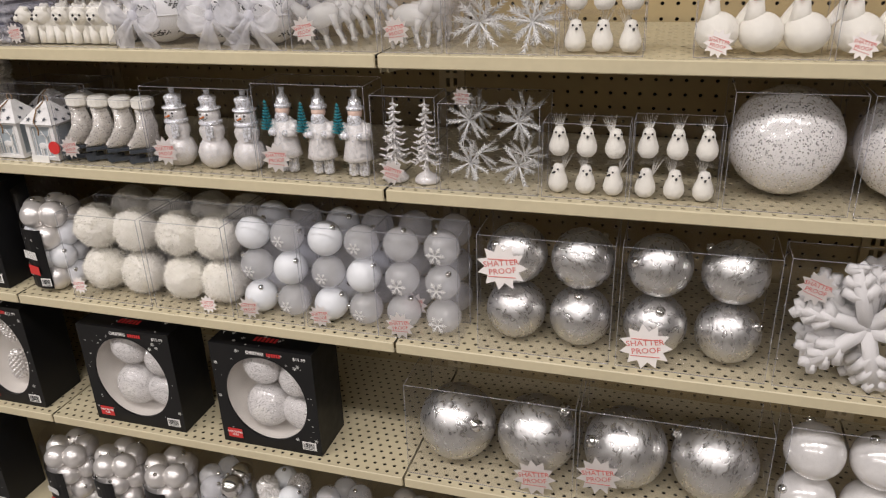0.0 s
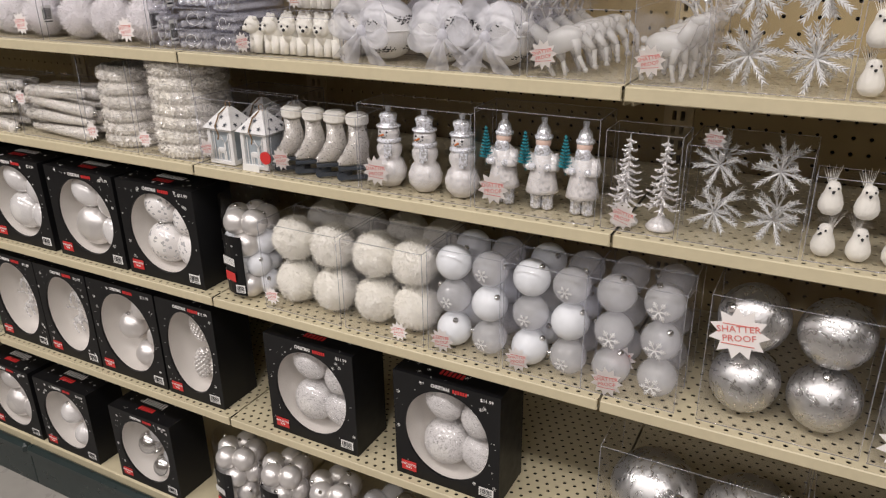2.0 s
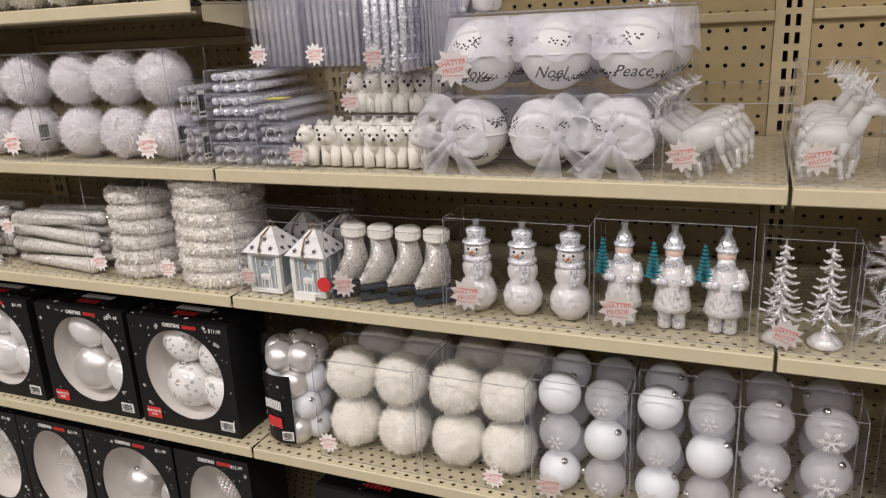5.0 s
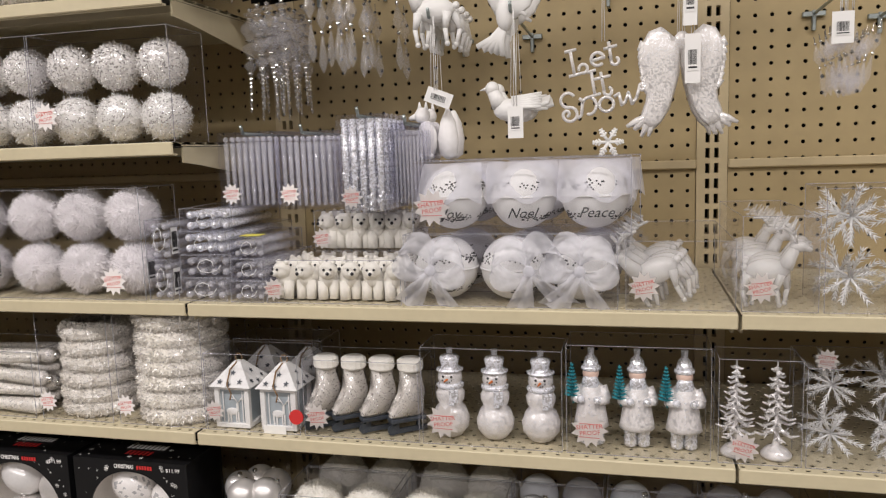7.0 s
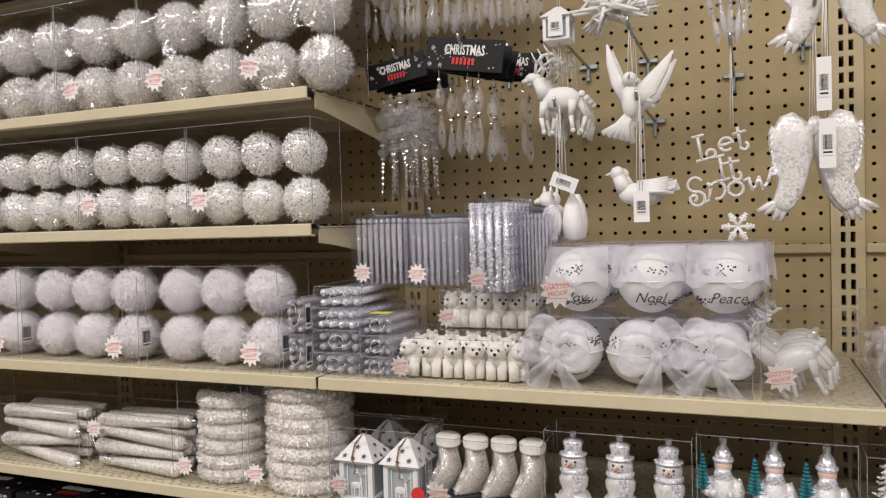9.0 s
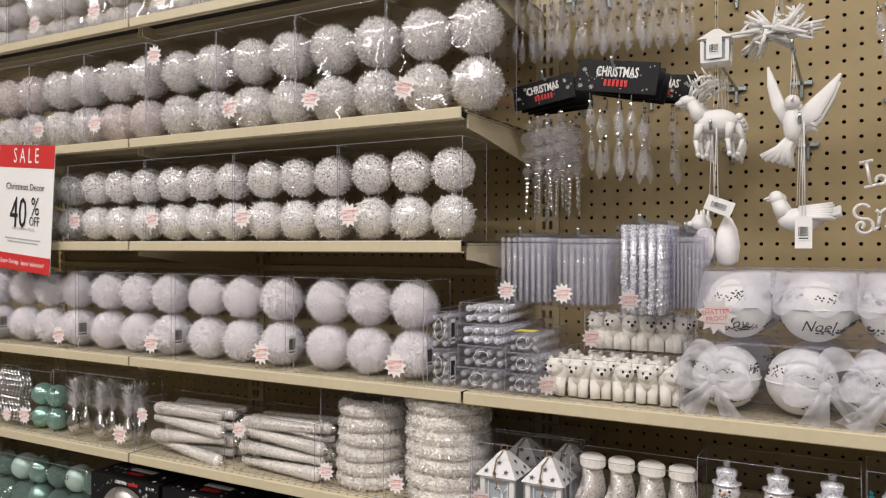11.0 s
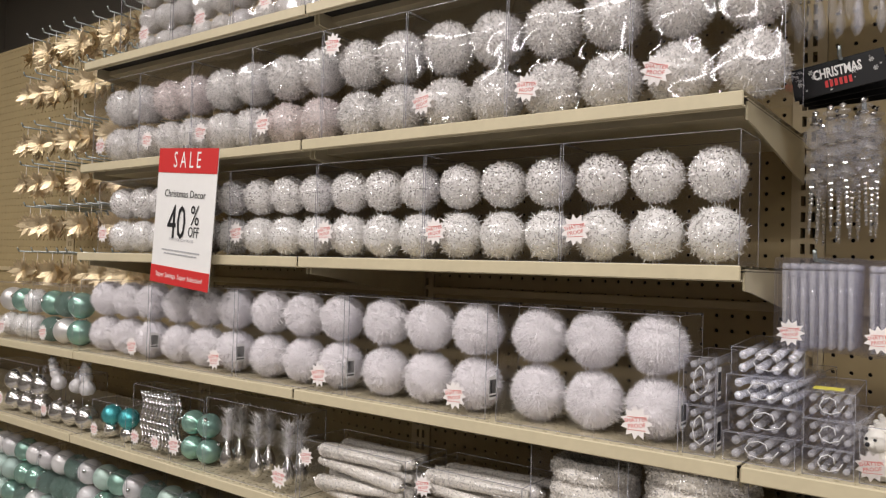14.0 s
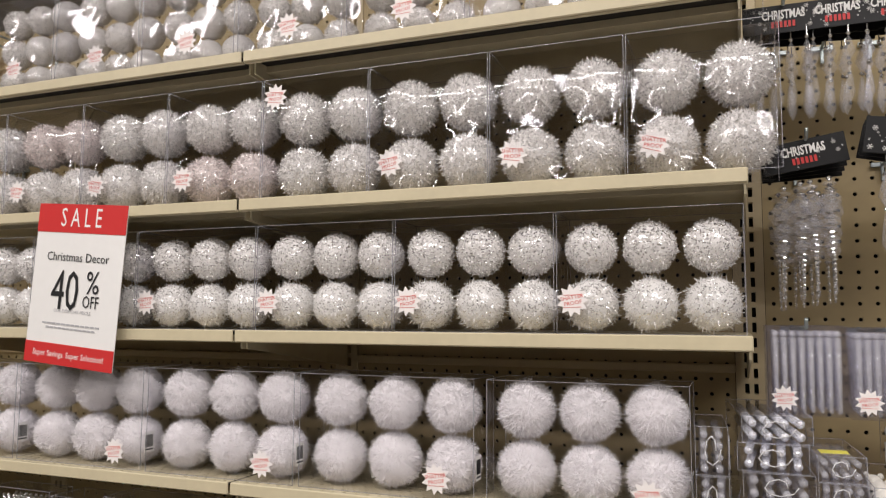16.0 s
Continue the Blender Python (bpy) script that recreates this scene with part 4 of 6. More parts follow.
for a, b in ((-1.915, -1.672), (-1.652, -1.458)):
    t, w = clear_box("icicle_drop_box", a, b, Z, 0.108, 0.11, "clear box of stacked white sequinned icicle drops", "ornament box", group="sequin drop boxes")
    for j in range(4):
        for k in range(3):
            part("sequin_drop", WAND, t, 0.0, 0.022 + 0.031 * k, 0.014 + 0.0255 * j, 0, rnd.uniform(-3, 6), rnd.uniform(-5, 5) + (180 if (j + k) % 2 else 0), s=(0.92, 1, 1))
    sticker(t, -w / 2 + 0.014, -0.0015, 0.078, 0.036, -12)


def feather_drop():
    bm = bmesh.new()
    add_lathe(bm, [(0.001, 0), (0.009, 0.004), (0.013, 0.016), (0.011, 0.028), (0.005, 0.042), (0.003, 0.05)], 14)
    g = random.Random(6)
    for _ in range(420):
        a, h = g.uniform(0, 6.283), g.uniform(0.045, 0.1)
        d = Vector((math.cos(a), math.sin(a), g.uniform(0.2, 1.0))) * g.uniform(0.012, 0.024)
        add = Vector((0, 0, h))
        s = Vector((-math.sin(a), math.cos(a), 0)) * 0.0006
        f = bm.faces.new((bm.verts.new(add + s), bm.verts.new(add - s), bm.verts.new(add + d)))
        f.material_index = 1
    return finish(bm, "feather_drop", SHINE, FUR)


FEATH = feather_drop()
t, w = clear_box("feather_drop_box", -2.19, -1.922, Z, 0.148, 0.07, "clear box of silver drops with white feather plumes", "ornament box")
for i in range(3):
    for k in range(2):
        part("feather_drop", FEATH, t, -w / 2 + w * (i + 0.5) / 3, 0.02 + 0.03 * k, 0.008, rz=i * 70, s=1.15)
sticker(t, w / 2 - 0.045, -0.0015, 0.03, 0.045, 0)

bm = bmesh.new()
add_box(bm, -0.031, 0.031, -0.031, 0.031, 0.0, 0.008, 0.001)
add_box(bm, -0.031, 0.031, -0.031, 0.031, 0.064, 0.07, 0.001)
for x in (-0.027, 0.027):
    for y in (-0.027, 0.027):
        add_box(bm, x - 0.004, x + 0.004, y - 0.004, y + 0.004, 0.008, 0.064)
add_box(bm, -0.026, 0.026, -0.026, 0.026, 0.008, 0.064, mi=1)
top = [bm.verts.new(p) for p in ((-0.037, -0.037, 0.07), (0.037, -0.037, 0.07), (0.037, 0.037, 0.07), (-0.037, 0.037, 0.07))]
apex = [bm.verts.new(p) for p in ((-0.006, -0.006, 0.106), (0.006, -0.006, 0.106), (0.006, 0.006, 0.106), (-0.006, 0.006, 0.106))]
for i in range(4):
    bm.faces.new((top[i], top[(i + 1) % 4], apex[(i + 1) % 4], apex[i]))
bm.faces.new(apex)
bm.faces.new(top[::-1])
LANT = finish(bm, "lantern_body", WHITE, GREYP)
bm = bmesh.new()
slope = math.atan2(0.036, 0.031)
g = random.Random(3)
for side in range(4):
    for (u, v) in ((-0.4, 0.2), (0.35, 0.22), (0.0, 0.55), (-0.05, 0.1)):
        c = Vector((u * 0.06 * (1 - v), -0.0375 + 0.031 * v - 0.0006, 0.0708 + 0.036 * v))
        ring = []
        for i in range(10):
            rr = 0.0055 if i % 2 == 0 else 0.0024
            a = math.pi * i / 5
            ring.append(bm.verts.new(Matrix.Rotation(side * math.pi / 2, 3, "Z") @ (c + Vector((rr * math.sin(a), rr * math.cos(a) * math.cos(slope), rr * math.cos(a) * math.sin(slope))))))
        bm.faces.new(ring)
STARS = finish(bm, "star_cutouts", BLADE)
bm = bmesh.new()
add_ball(bm, (-0.002, -0.0275, 0.027), 0.008, 8, (1.4, 0.12, 0.8))
for x in (-0.011, -0.006, 0.004, 0.008):
    add_box(bm, x, x + 0.0025, -0.0285, -0.0268, 0.009, 0.026)
add_box(bm, 0.006, 0.010, -0.0285, -0.0268, 0.028, 0.041)
for sx in (-1, 1):
    add_rod(bm, (0.009, -0.0277, 0.041), (0.009 + sx * 0.01, -0.0277, 0.055), 0.0009)
    add_rod(bm, (0.009 + sx * 0.005, -0.0277, 0.048), (0.009 + sx * 0.012, -0.0277, 0.049), 0.0008)
for x in (-0.018, 0.017, 0.021):
    add_box(bm, x, x + 0.0015, -0.0285, -0.0268, 0.009, 0.06)
LDEER = finish(bm, "deer_cutout", WHITE)
bm = bmesh.new()
pts = [(0.0, -0.006, 0.106), (-0.006, -0.02, 0.095), (-0.004, -0.036, 0.075), (0.003, -0.0365, 0.06), (0.0, -0.036, 0.05)]
tube_path(bm, pts, 0.0013)
tube_path(bm, [(0.006 * math.cos(a), 0, 0.111 + 0.007 * math.sin(a)) for a in [i * 0.7 for i in range(10)]], 0.001)
LTW = finish(bm, "twine_loop", TWINE)
bm = bmesh.new()
add_lathe(bm, [(0.011, 0), (0.011, 0.003)], 18)
TAGDISC = finish(bm, "red_tag", RED)
for k in range(2):
    t, w = clear_box("lantern_box", -1.150, -0.995, Z, 0.118, 0.075, "clear box of two white lanterns with starred roofs", "ornament box", 1.0 + k * 0.09, group="lantern boxes")
    for i in range(2):
        l = part("lantern", LANT, t, -w / 2 + w * (i + 0.5) / 2, 0.037, 0.001, s=0.92)
        part("star_cutouts", STARS, l)
        part("deer_cutout", LDEER, l)
        part("twine_loop", LTW, l)
    if k == 0:
        sticker(t, -w / 2 + 0.014, -0.0015, 0.03, 0.034, -12)
        part("red_tag", TAGDISC, t, w / 2 - 0.004, -0.001, 0.028, rx=90, label="round red tag")
        bm = bmesh.new()
        add_box(bm, 0.018, 0.054, -0.002, -0.001, 0.0, 0.012)
        part("paper_label", finish(bm, "paper_label", PAPER), t)


def skate_mesh():
    bm = bmesh.new()
    outline = [(-0.016, 0.026), (0.03, 0.024), (0.036, 0.029), (0.033, 0.037), (0.018, 0.046), (0.012, 0.056), (0.014, 0.092), (-0.015, 0.094), (-0.014, 0.06), (-0.018, 0.04)]
    lo = [bm.verts.new((x, -0.010, z)) for x, z in outline]
    hi = [bm.verts.new((x, 0.010, z)) for x, z in outline]
    bm.faces.new(lo)
    bm.faces.new(hi[::-1])
    for i in range(len(outline)):
        j = (i + 1) % len(outline)
        bm.faces.new((lo[j], lo[i], hi[i], hi[j]))
    bmesh.ops.bevel(bm, geom=bm.edges[:], offset=0.004, segments=2, affect="EDGES")
    add_lathe(bm, [(0.015, 0.088), (0.0185, 0.091), (0.0185, 0.102), (0.014, 0.105)], 14, (-0.001, 0, 0), 1)
    add_box(bm, -0.02, 0.034, -0.009, 0.009, 0.019, 0.025, 0.001, 2)
    for x in (-0.014, 0.02):
        add_box(bm, x, x + 0.006, -0.002, 0.002, 0.007, 0.02, 0, 2)
    add_box(bm, -0.024, 0.03, -0.0015, 0.0015, 0.002, 0.009, 0, 2)
    add_rod(bm, (0.03, -0.002, 0.008), (0.03, 0.002, 0.008), 0.007, 0.007, 10, 2)
    for f in bm.faces:
        f.smooth = f.material_index == 0
    return finish(bm, "ice_skate", BEIGE, FUR_C, BLADE)


SKATE = skate_mesh()
t, w = clear_box("skate_box", -0.99, -0.813, Z, 0.114, 0.075, "clear box of four white glitter ice skates", "ornament box")
for i in range(4):
    part("ice_skate", SKATE, t, -w / 2 + w * (i + 0.5) / 4, 0.035, 0.001, rz=-142, s=(1.0, 1.15, 1.06))
sticker(t, -w / 2 + 0.02, -0.0015, 0.03, 0.04, -12)


def snowman_mesh():
    bm = bmesh.new()
    add_lathe(bm, [(0.002, 0), (0.016, 0.002), (0.0255, 0.014), (0.027, 0.027), (0.022, 0.041), (0.0165, 0.047), (0.020, 0.056), (0.0205, 0.064), (0.0155, 0.073), (0.014, 0.076), (0.0175, 0.083), (0.0165, 0.093), (0.011, 0.099)], 22)
    add_lathe(bm, [(0.019, 0.096), (0.0195, 0.0985), (0.0125, 0.1), (0.0125, 0.106), (0.0145, 0.114), (0.0125, 0.117), (0.004, 0.12), (0.005, 0.128)], 18, mi=1)
    add_lathe(bm, [(0.016, 0.071), (0.0195, 0.073), (0.0195, 0.077), (0.016, 0.079)], 18, mi=1)
    add_box(bm, 0.003, 0.011, -0.0225, -0.019, 0.05, 0.073, 0.001, 1)
    add_box(bm, 0.009, 0.016, -0.021, -0.017, 0.054, 0.073, 0.001, 1)
    for x in (-0.006, 0.006):
        add_ball(bm, (x, -0.0158, 0.090), 0.0018, 8, mi=2)
    for k in range(5):
        add_ball(bm, ((k - 2) * 0.0033, -0.0172, 0.0815 + 0.0009 * (k - 2) ** 2), 0.001, 6, mi=2)
    add_rod(bm, (0, -0.016, 0.086), (-0.003, -0.024, 0.085), 0.0022, 0.0006, 7, 3)
    return finish(bm, "snowman", GLIT, SILVERG, INK, ORANGE)


SNOWMAN = snowman_mesh()


def figure_mesh():
    bm = bmesh.new()
    for x in (-0.0085, 0.0085):
        add_lathe(bm, [(0.006, 0), (0.0085, 0.002), (0.0085, 0.012), (0.0075, 0.016), (0.009, 0.02), (0.0085, 0.026)], 12, (x, 0, 0), 1)
    add_lathe(bm, [(0.012, 0.024), (0.0235, 0.027), (0.022, 0.034), (0.018, 0.058), (0.016, 0.08), (0.008, 0.088)], 18)
    for sx in (-1, 1):
        add_rod(bm, (sx * 0.014, 0, 0.08), (sx * 0.021, -0.006, 0.064), 0.0075, 0.007, 10)
        add_rod(bm, (sx * 0.021, -0.006, 0.064), (sx * 0.013, -0.017, 0.066), 0.0065, 0.006, 10)
        add_ball(bm, (sx * 0.011, -0.018, 0.066), 0.0055, 8, mi=1)
    add_ball(bm, (0, -0.002, 0.098), 0.011, 14, mi=2)
    add_ball(bm, (0, -0.007, 0.085), 0.0115, 12, (1, 0.7, 1.3), mi=1)
    add_lathe(bm, [(0.0115, 0.102), (0.013, 0.103), (0.013, 0.107), (0.0105, 0.108), (0.0085, 0.118), (0.004, 0.123), (0.0045, 0.132)], 14, (0, 0, 0), 1)
    for k in range(4):
        add_ball(bm, (0, -0.0195 + 0.001 * k, 0.04 + k * 0.009), 0.0014, 6, mi=1)
    add_rod(bm, (-0.022, -0.012, 0.058), (-0.024, -0.012, 0.114), 0.0012, 0.0008, 5, 3)
    for k in range(10):
        for a in range(9):
            q = 2 * math.pi * a / 9 + k
            zz_ = 0.068 + 0.0045 * k
            add_rod(bm, (-0.0235, -0.012, zz_), (-0.0235 + (0.0105 - 0.0009 * k) * math.cos(q), -0.012 + (0.0105 - 0.0009 * k) * math.sin(q), zz_ + 0.003), 0.0016, 0.0006, 3, 3)
    return finish(bm, "winter_figurine", GLIT, SILVERG, SKIN, TEAL)


FIG = figure_mesh()
for kind, me, a, b, h, lab in (("snowman", SNOWMAN, -0.811, -0.614, 0.138, "clear box of three glitter snowmen with silver hats"), ("winter_figurine", FIG, -0.611, -0.426, 0.148, "clear box of three white coated figurines holding teal trees")):
    t, w = clear_box(kind + "_box", a, b, Z, h, 0.075, lab, "ornament box")
    for i in range(3):
        part(kind, me, t, -w / 2 + w * (i + 0.5) / 3, 0.037, 0.001, rz=rnd.uniform(-8, 8), s=1.0 if kind == "snowman" else 1.02)
    sticker(t, -w / 2 + 0.03, -0.0015, 0.034, 0.05, -6)


def frost_tree():
    bm = bmesh.new()
    add_lathe(bm, [(0.018, 0), (0.019, 0.004), (0.013, 0.011), (0.005, 0.016), (0.0035, 0.022)], 16)
    add_rod(bm, (0, 0, 0.012), (0, 0, 0.124), 0.0032, 0.001, 8)
    g = random.Random(9)
    for k in range(9):
        h = 0.036 + 0.0096 * k
        L = 0.0255 * (1 - k / 11.5)
        for a in range(5):
            q = 2 * math.pi * a / 5 + k * 0.63 + g.uniform(-0.2, 0.2)
            p = Vector((0, 0, h + g.uniform(-0.003, 0.003)))
            mid = p + Vector((math.cos(q), math.sin(q), -0.5)) * L * 0.65
            tip = mid + Vector((math.cos(q), math.sin(q), 0.35)) * L * 0.4
            add_rod(bm, p, mid, 0.0022, 0.0020, 5)
            add_rod(bm, mid, tip, 0.0020, 0.0010, 5)
            for sgn in (-1, 1):
                e = Vector((-math.sin(q), math.cos(q), -0.3)) * L * 0.28 * sgn
                add_rod(bm, p.lerp(mid, 0.6), p.lerp(mid, 0.95) + e, 0.0016, 0.0008, 4)
    return finish(bm, "frosted_tree", GLIT)


FTREE = frost_tree()
t, w = clear_box("frosted_tree_box", -0.42, -0.319, Z, 0.136, 0.06, "clear box of frosted white miniature fir trees", "ornament box")
for i in range(2):
    part("frosted_tree", FTREE, t, -w / 2 + w * (i + 0.5) / 2, 0.03, 0.001, rz=50 * i, s=1.02)
sticker(t, -w / 2 + 0.03, -0.0015, 0.022, 0.04, 10)
for a, b in ((0.075, 0.229), (0.233, 0.387)):
    ball_box(a, b, Z, 0.156, 0.156, 1, 1, BEADB, "clear box with one large white glitter ball", r=0.0755, group="large glitter balls")

# mint ornaments further along the second shelf and its neighbours
for k, (a, b) in enumerate([(-2.305, -2.195)]):
    ball_box(a, b, Z, 0.14, 0.07, 2, 2, MINTB + STRB, "clear box of mint and silver balls", stick=(0.1, 0.25), group="mint ball boxes")
bm = bmesh.new()
for i in range(9):
    x = -0.05 + 0.0125 * i
    tube_path(bm, [(x + 0.006 * math.sin(j * 1.3), 0.012, 0.012 + j * 0.0145) for j in range(9)], 0.0034, 5)
WAVE = finish(bm, "wavy_icicle", SHINE)
t, w = clear_box("wavy_icicle_box", -2.45, -2.31, Z, 0.145, 0.05, "clear box of wavy silver and mint icicles", "ornament box")
part("wavy_icicle", WAVE, t)
part("wavy_icicle", WAVE, t, 0.006, 0.02)
sticker(t, -w / 2 + 0.012, -0.0015, 0.03, 0.036, 0)
sticker(t, 0.02, -0.0015, 0.03, 0.036, 0)


def cluster_box(a, b, z, h, me, n, label, s):
    t, w = clear_box("ornament_box", a, b, z, h, 0.06, label, "ornament box")
    for i in range(n):
        part("ornament", me, t, -w / 2 + w * (i + 0.5) / n, 0.03, h * 0.6, rnd.uniform(-30, 30), 0, rnd.uniform(0, 360), s=s)
        part("ornament", SHB[0], t, -w / 2 + w * (i + 0.5) / n, 0.03, h * 0.22, s=h * 0.2)
    sticker(t, -w / 2 + 0.014, -0.0015, h * 0.25, 0.036, 0)


TURQB = smooth_ball("turquoise_ball", TURQ)
cluster_box(-2.62, -2.475, Z, 0.09, TURQB, 2, "clear box of turquoise foil ornaments", 0.024)
cluster_box(-2.86, -2.66, Z, 0.14, SNOWMAN, 3, "clear box of silver and white ornaments", 0.7)
cluster_box(-3.1, -2.88, Z, 0.14, SHB[0], 3, "clear box of silver ornaments", 0.03)
for a, b in ((-2.93, -2.72), (-3.16, -2.95)):
    ball_box(a, b, LOW[0], 0.15, 0.08, 3, 2, MINTB + SATB + STRB, "clear box of mint and silver balls", stick=(0.3, 0.2), group="mint ball boxes")
for k in range(6):
    a = -2.265 - 0.2 * k
    ball_box(a, a + 0.195, LOW[2], 0.2, 0.1, 3, 3, MINTB + (IRIDB if k > 1 else []), "clear box of mint green balls in mixed finishes", stick=(0.75, 0.15), group="mint ball boxes")
for k in range(4):
    a = -2.225 - 0.3 * k
    ball_box(a, a + 0.29, LOW[3], 0.2, 0.1, 3, 2, MINTB, "clear box of large mint green balls", group="mint ball boxes")
    ball_box(a - 0.15, a + 0.14, 0.148, 0.2, 0.1, 3, 2, MINTB, "clear box of large mint green balls", group="mint ball boxes")

# ---- third shelf: tub, plush, opal, leaf balls ----
Z = LOW[2]


def tub(x, y, z, r, h, balls, label, br=0.022):
    t = thing("ornament_tub", x, y, z, label, "ornament tub", "clear ornament tubs")
    bm = bmesh.new()
    for (ra, za), (rb, zb) in (((r, 0), (r, h)), ((r, h), (r * 0.9, h + 0.002))):
        va = [bm.verts.new((ra * math.cos(6.2832 * i / 28), ra * math.sin(6.2832 * i / 28), za)) for i in range(28)]
        vb = [bm.verts.new((rb * math.cos(6.2832 * i / 28), rb * math.sin(6.2832 * i / 28), zb)) for i in range(28)]
        for i in range(28):
            bm.faces.new((va[i], va[(i + 1) % 28], vb[(i + 1) % 28], vb[i])).smooth = True
    part("cylinder", finish(bm, "cylinder", FILM), t, label="clear plastic cylinder")
    bm = bmesh.new()
    prev = None
    for i in range(9):
        a = math.radians(212 + 9.8 * i)
        pair = [bm.verts.new((1.008 * r * math.cos(a), 1.008 * r * math.sin(a), q)) for q in (0.012, h * 0.66)]
        if prev:
            bm.faces.new((prev[0], pair[0], pair[1], prev[1]))
        prev = pair
    lb = part("wrap_label", finish(bm, "wrap_label", BLACK), t, label="black printed wrap label")
    for q in range(9):
        a = math.radians(216 + rnd.uniform(0, 68))
        part("snowflake_print", FLAKE, lb, 1.02 * r * math.cos(a), 1.02 * r * math.sin(a), rnd.uniform(0.035, h * 0.62), rz=math.degrees(a) + 90, s=rnd.choice((0.0015, 0.003)))
    a = math.radians(256)
    bm = bmesh.new()
    for q in range(9):
        add_box(bm, -0.018 + 0.004 * q, -0.0155 + 0.004 * q, -0.0006, 0, h * 0.36, h * 0.44)
    part("title_print", finish(bm, "title_print", PAPER), lb, 1.025 * r * math.cos(a), 1.025 * r * math.sin(a), 0, rz=math.degrees(a) + 90)
    bm = bmesh.new()
    add_box(bm, -0.015, 0.015, -0.0006, 0, h * 0.2, h * 0.29)
    part("red_panel", finish(bm, "red_panel", RED), lb, 1.025 * r * math.cos(a), 1.025 * r * math.sin(a), 0, rz=math.degrees(a) + 90)
    a = math.radians(278)
    barcode(lb, 1.03 * r * math.cos(a), 1.03 * r * math.sin(a), 0.026, 0.02, 0.016, math.degrees(a) + 90)
    j = 0
    zz = br
    while zz + br < h + 0.004:
        n = 5
        for i in range(n):
            a = 6.2832 * (i + 0.5 * (j % 2)) / n
            part("ball", rnd.choice(balls), t, (r - br) * 0.98 * math.cos(a), (r - br) * 0.98 * math.sin(a), zz, rnd.uniform(-60, 60), rnd.uniform(-60, 60), 0, s=br * 0.98)
        j += 1
        zz += br * 1.62
    return t


tub(-1.102, 1.052, Z, 0.055, 0.198, SATB + OPALB, "clear tub of pearl and silver balls with black label", 0.0255)
for k in range(2):
    for a, b in ((-1.04, -0.868), (-0.862, -0.701)):
        t = ball_box(a, b, Z, 0.168, 0.1, 2, 2, PLUSH_C, "clear box of four cream plush balls", y=1.0 + 0.105 * k, stick=(0.1, 0.16) if a < -1 else (0.7, 0.12), r=0.0432, group="cream plush ball boxes", ssize=0.036)
for k in range(2):
    for a, b in ((-0.695, -0.564), (-0.561, -0.43)):
        t = ball_box(a, b, Z, 0.184, 0.068, 2, 3, None, "clear box of opal white and frosted balls", y=1.0 + 0.072 * k, stick=(0.2, 0.13), group="opal ball boxes", ssize=0.044, pick=lambda i, j: (OPALB if (i + j) % 2 == 0 else FROSTB)[0])
        if k == 0:
            for q, (i, j) in enumerate(((0, 1), (1, 2), (1, 0))):
                part("snowflake_print", FLAKE, t, (i - 0.5) * 0.062, 0.0025, 0.031 + 0.0605 * j, s=0.011, label="white snowflake print")
for k in range(2):
    t = ball_box(-0.432, -0.291, Z, 0.186, 0.07, 2, 3, None, "clear box of clear balls with snowflake prints", y=1.0 + 0.074 * k, stick=(0.28, 0.13), group="snowflake ball boxes", ssize=0.05, pick=lambda i, j: FROSTB[0])
    if k == 0:
        for i, j in ((1, 2), (0, 1), (1, 0), (1, 1)):
            part("snowflake_print", FLAKE, t, (i - 0.5) * 0.066, 0.0015, 0.031 + 0.061 * j, s=0.016, label="white snowflake print")
for a, b, st, sy in ((-0.263, -0.056, 0.19, 0.75), (-0.049, 0.165, 0.2, 0.2)):
    ball_box(a, b, Z, 0.196, 0.11, 2, 2, FOILB, "clear box of four large silver leaf balls", stick=(st, sy), ssize=0.078, group="silver leaf ball boxes", r=0.0485)
BIGFLAKE = flake_mesh("foam_snowflake", FUR, 6, 1.0, 0.13, 0.1, 3)
t, w = clear_box("snowflake_box", 0.172, 0.39, Z, 0.2, 0.06, "clear bag of large white felt snowflakes", "ornament box")
for k in range(3):
    part("felt_snowflake", BIGFLAKE, t, 0.006 * k, 0.012 + 0.018 * k, 0.1, ry=14 + 12 * k, s=0.095)
sticker(t, -w / 2 + 0.035, -0.0015, 0.16, 0.052, 15)


# ---- black window cartons ----
def panel_with_window(w, h, rx, rz_, n=48):
    """A front panel with a round hole, from the hole's rim out to the edge."""
    verts, faces = [], []
    for i in range(n):
        a = 2 * math.pi * i / n
        c, s = math.cos(a), math.sin(a)
        k = min((w / 2) / abs(c) if abs(c) > 1e-6 else 9, (h / 2) / abs(s) if abs(s) > 1e-6 else 9)
        verts += [(rx * c, 0, rz_ * s + h / 2), (rx * c, 0.004, rz_ * s + h / 2), (k * c, 0, k * s + h / 2)]
    corners = []
    for i in range(n):
        j = (i + 1) % n
        faces.append((3 * i, 3 * i + 2, 3 * j + 2, 3 * j))
        faces.append((3 * i + 1, 3 * i, 3 * j, 3 * j + 1))
        p, q = verts[3 * i + 2], verts[3 * j + 2]
        if abs(p[0] - q[0]) > 1e-5 and abs(p[2] - q[2]) > 1e-5:
            cx = math.copysign(w / 2, p[0])
            cz = (h if p[2] > h / 2 else 0)
            verts.append((cx, 0, cz))
            corners.append((3 * i + 2, len(verts) - 1, 3 * j + 2))
    return verts, faces + corners


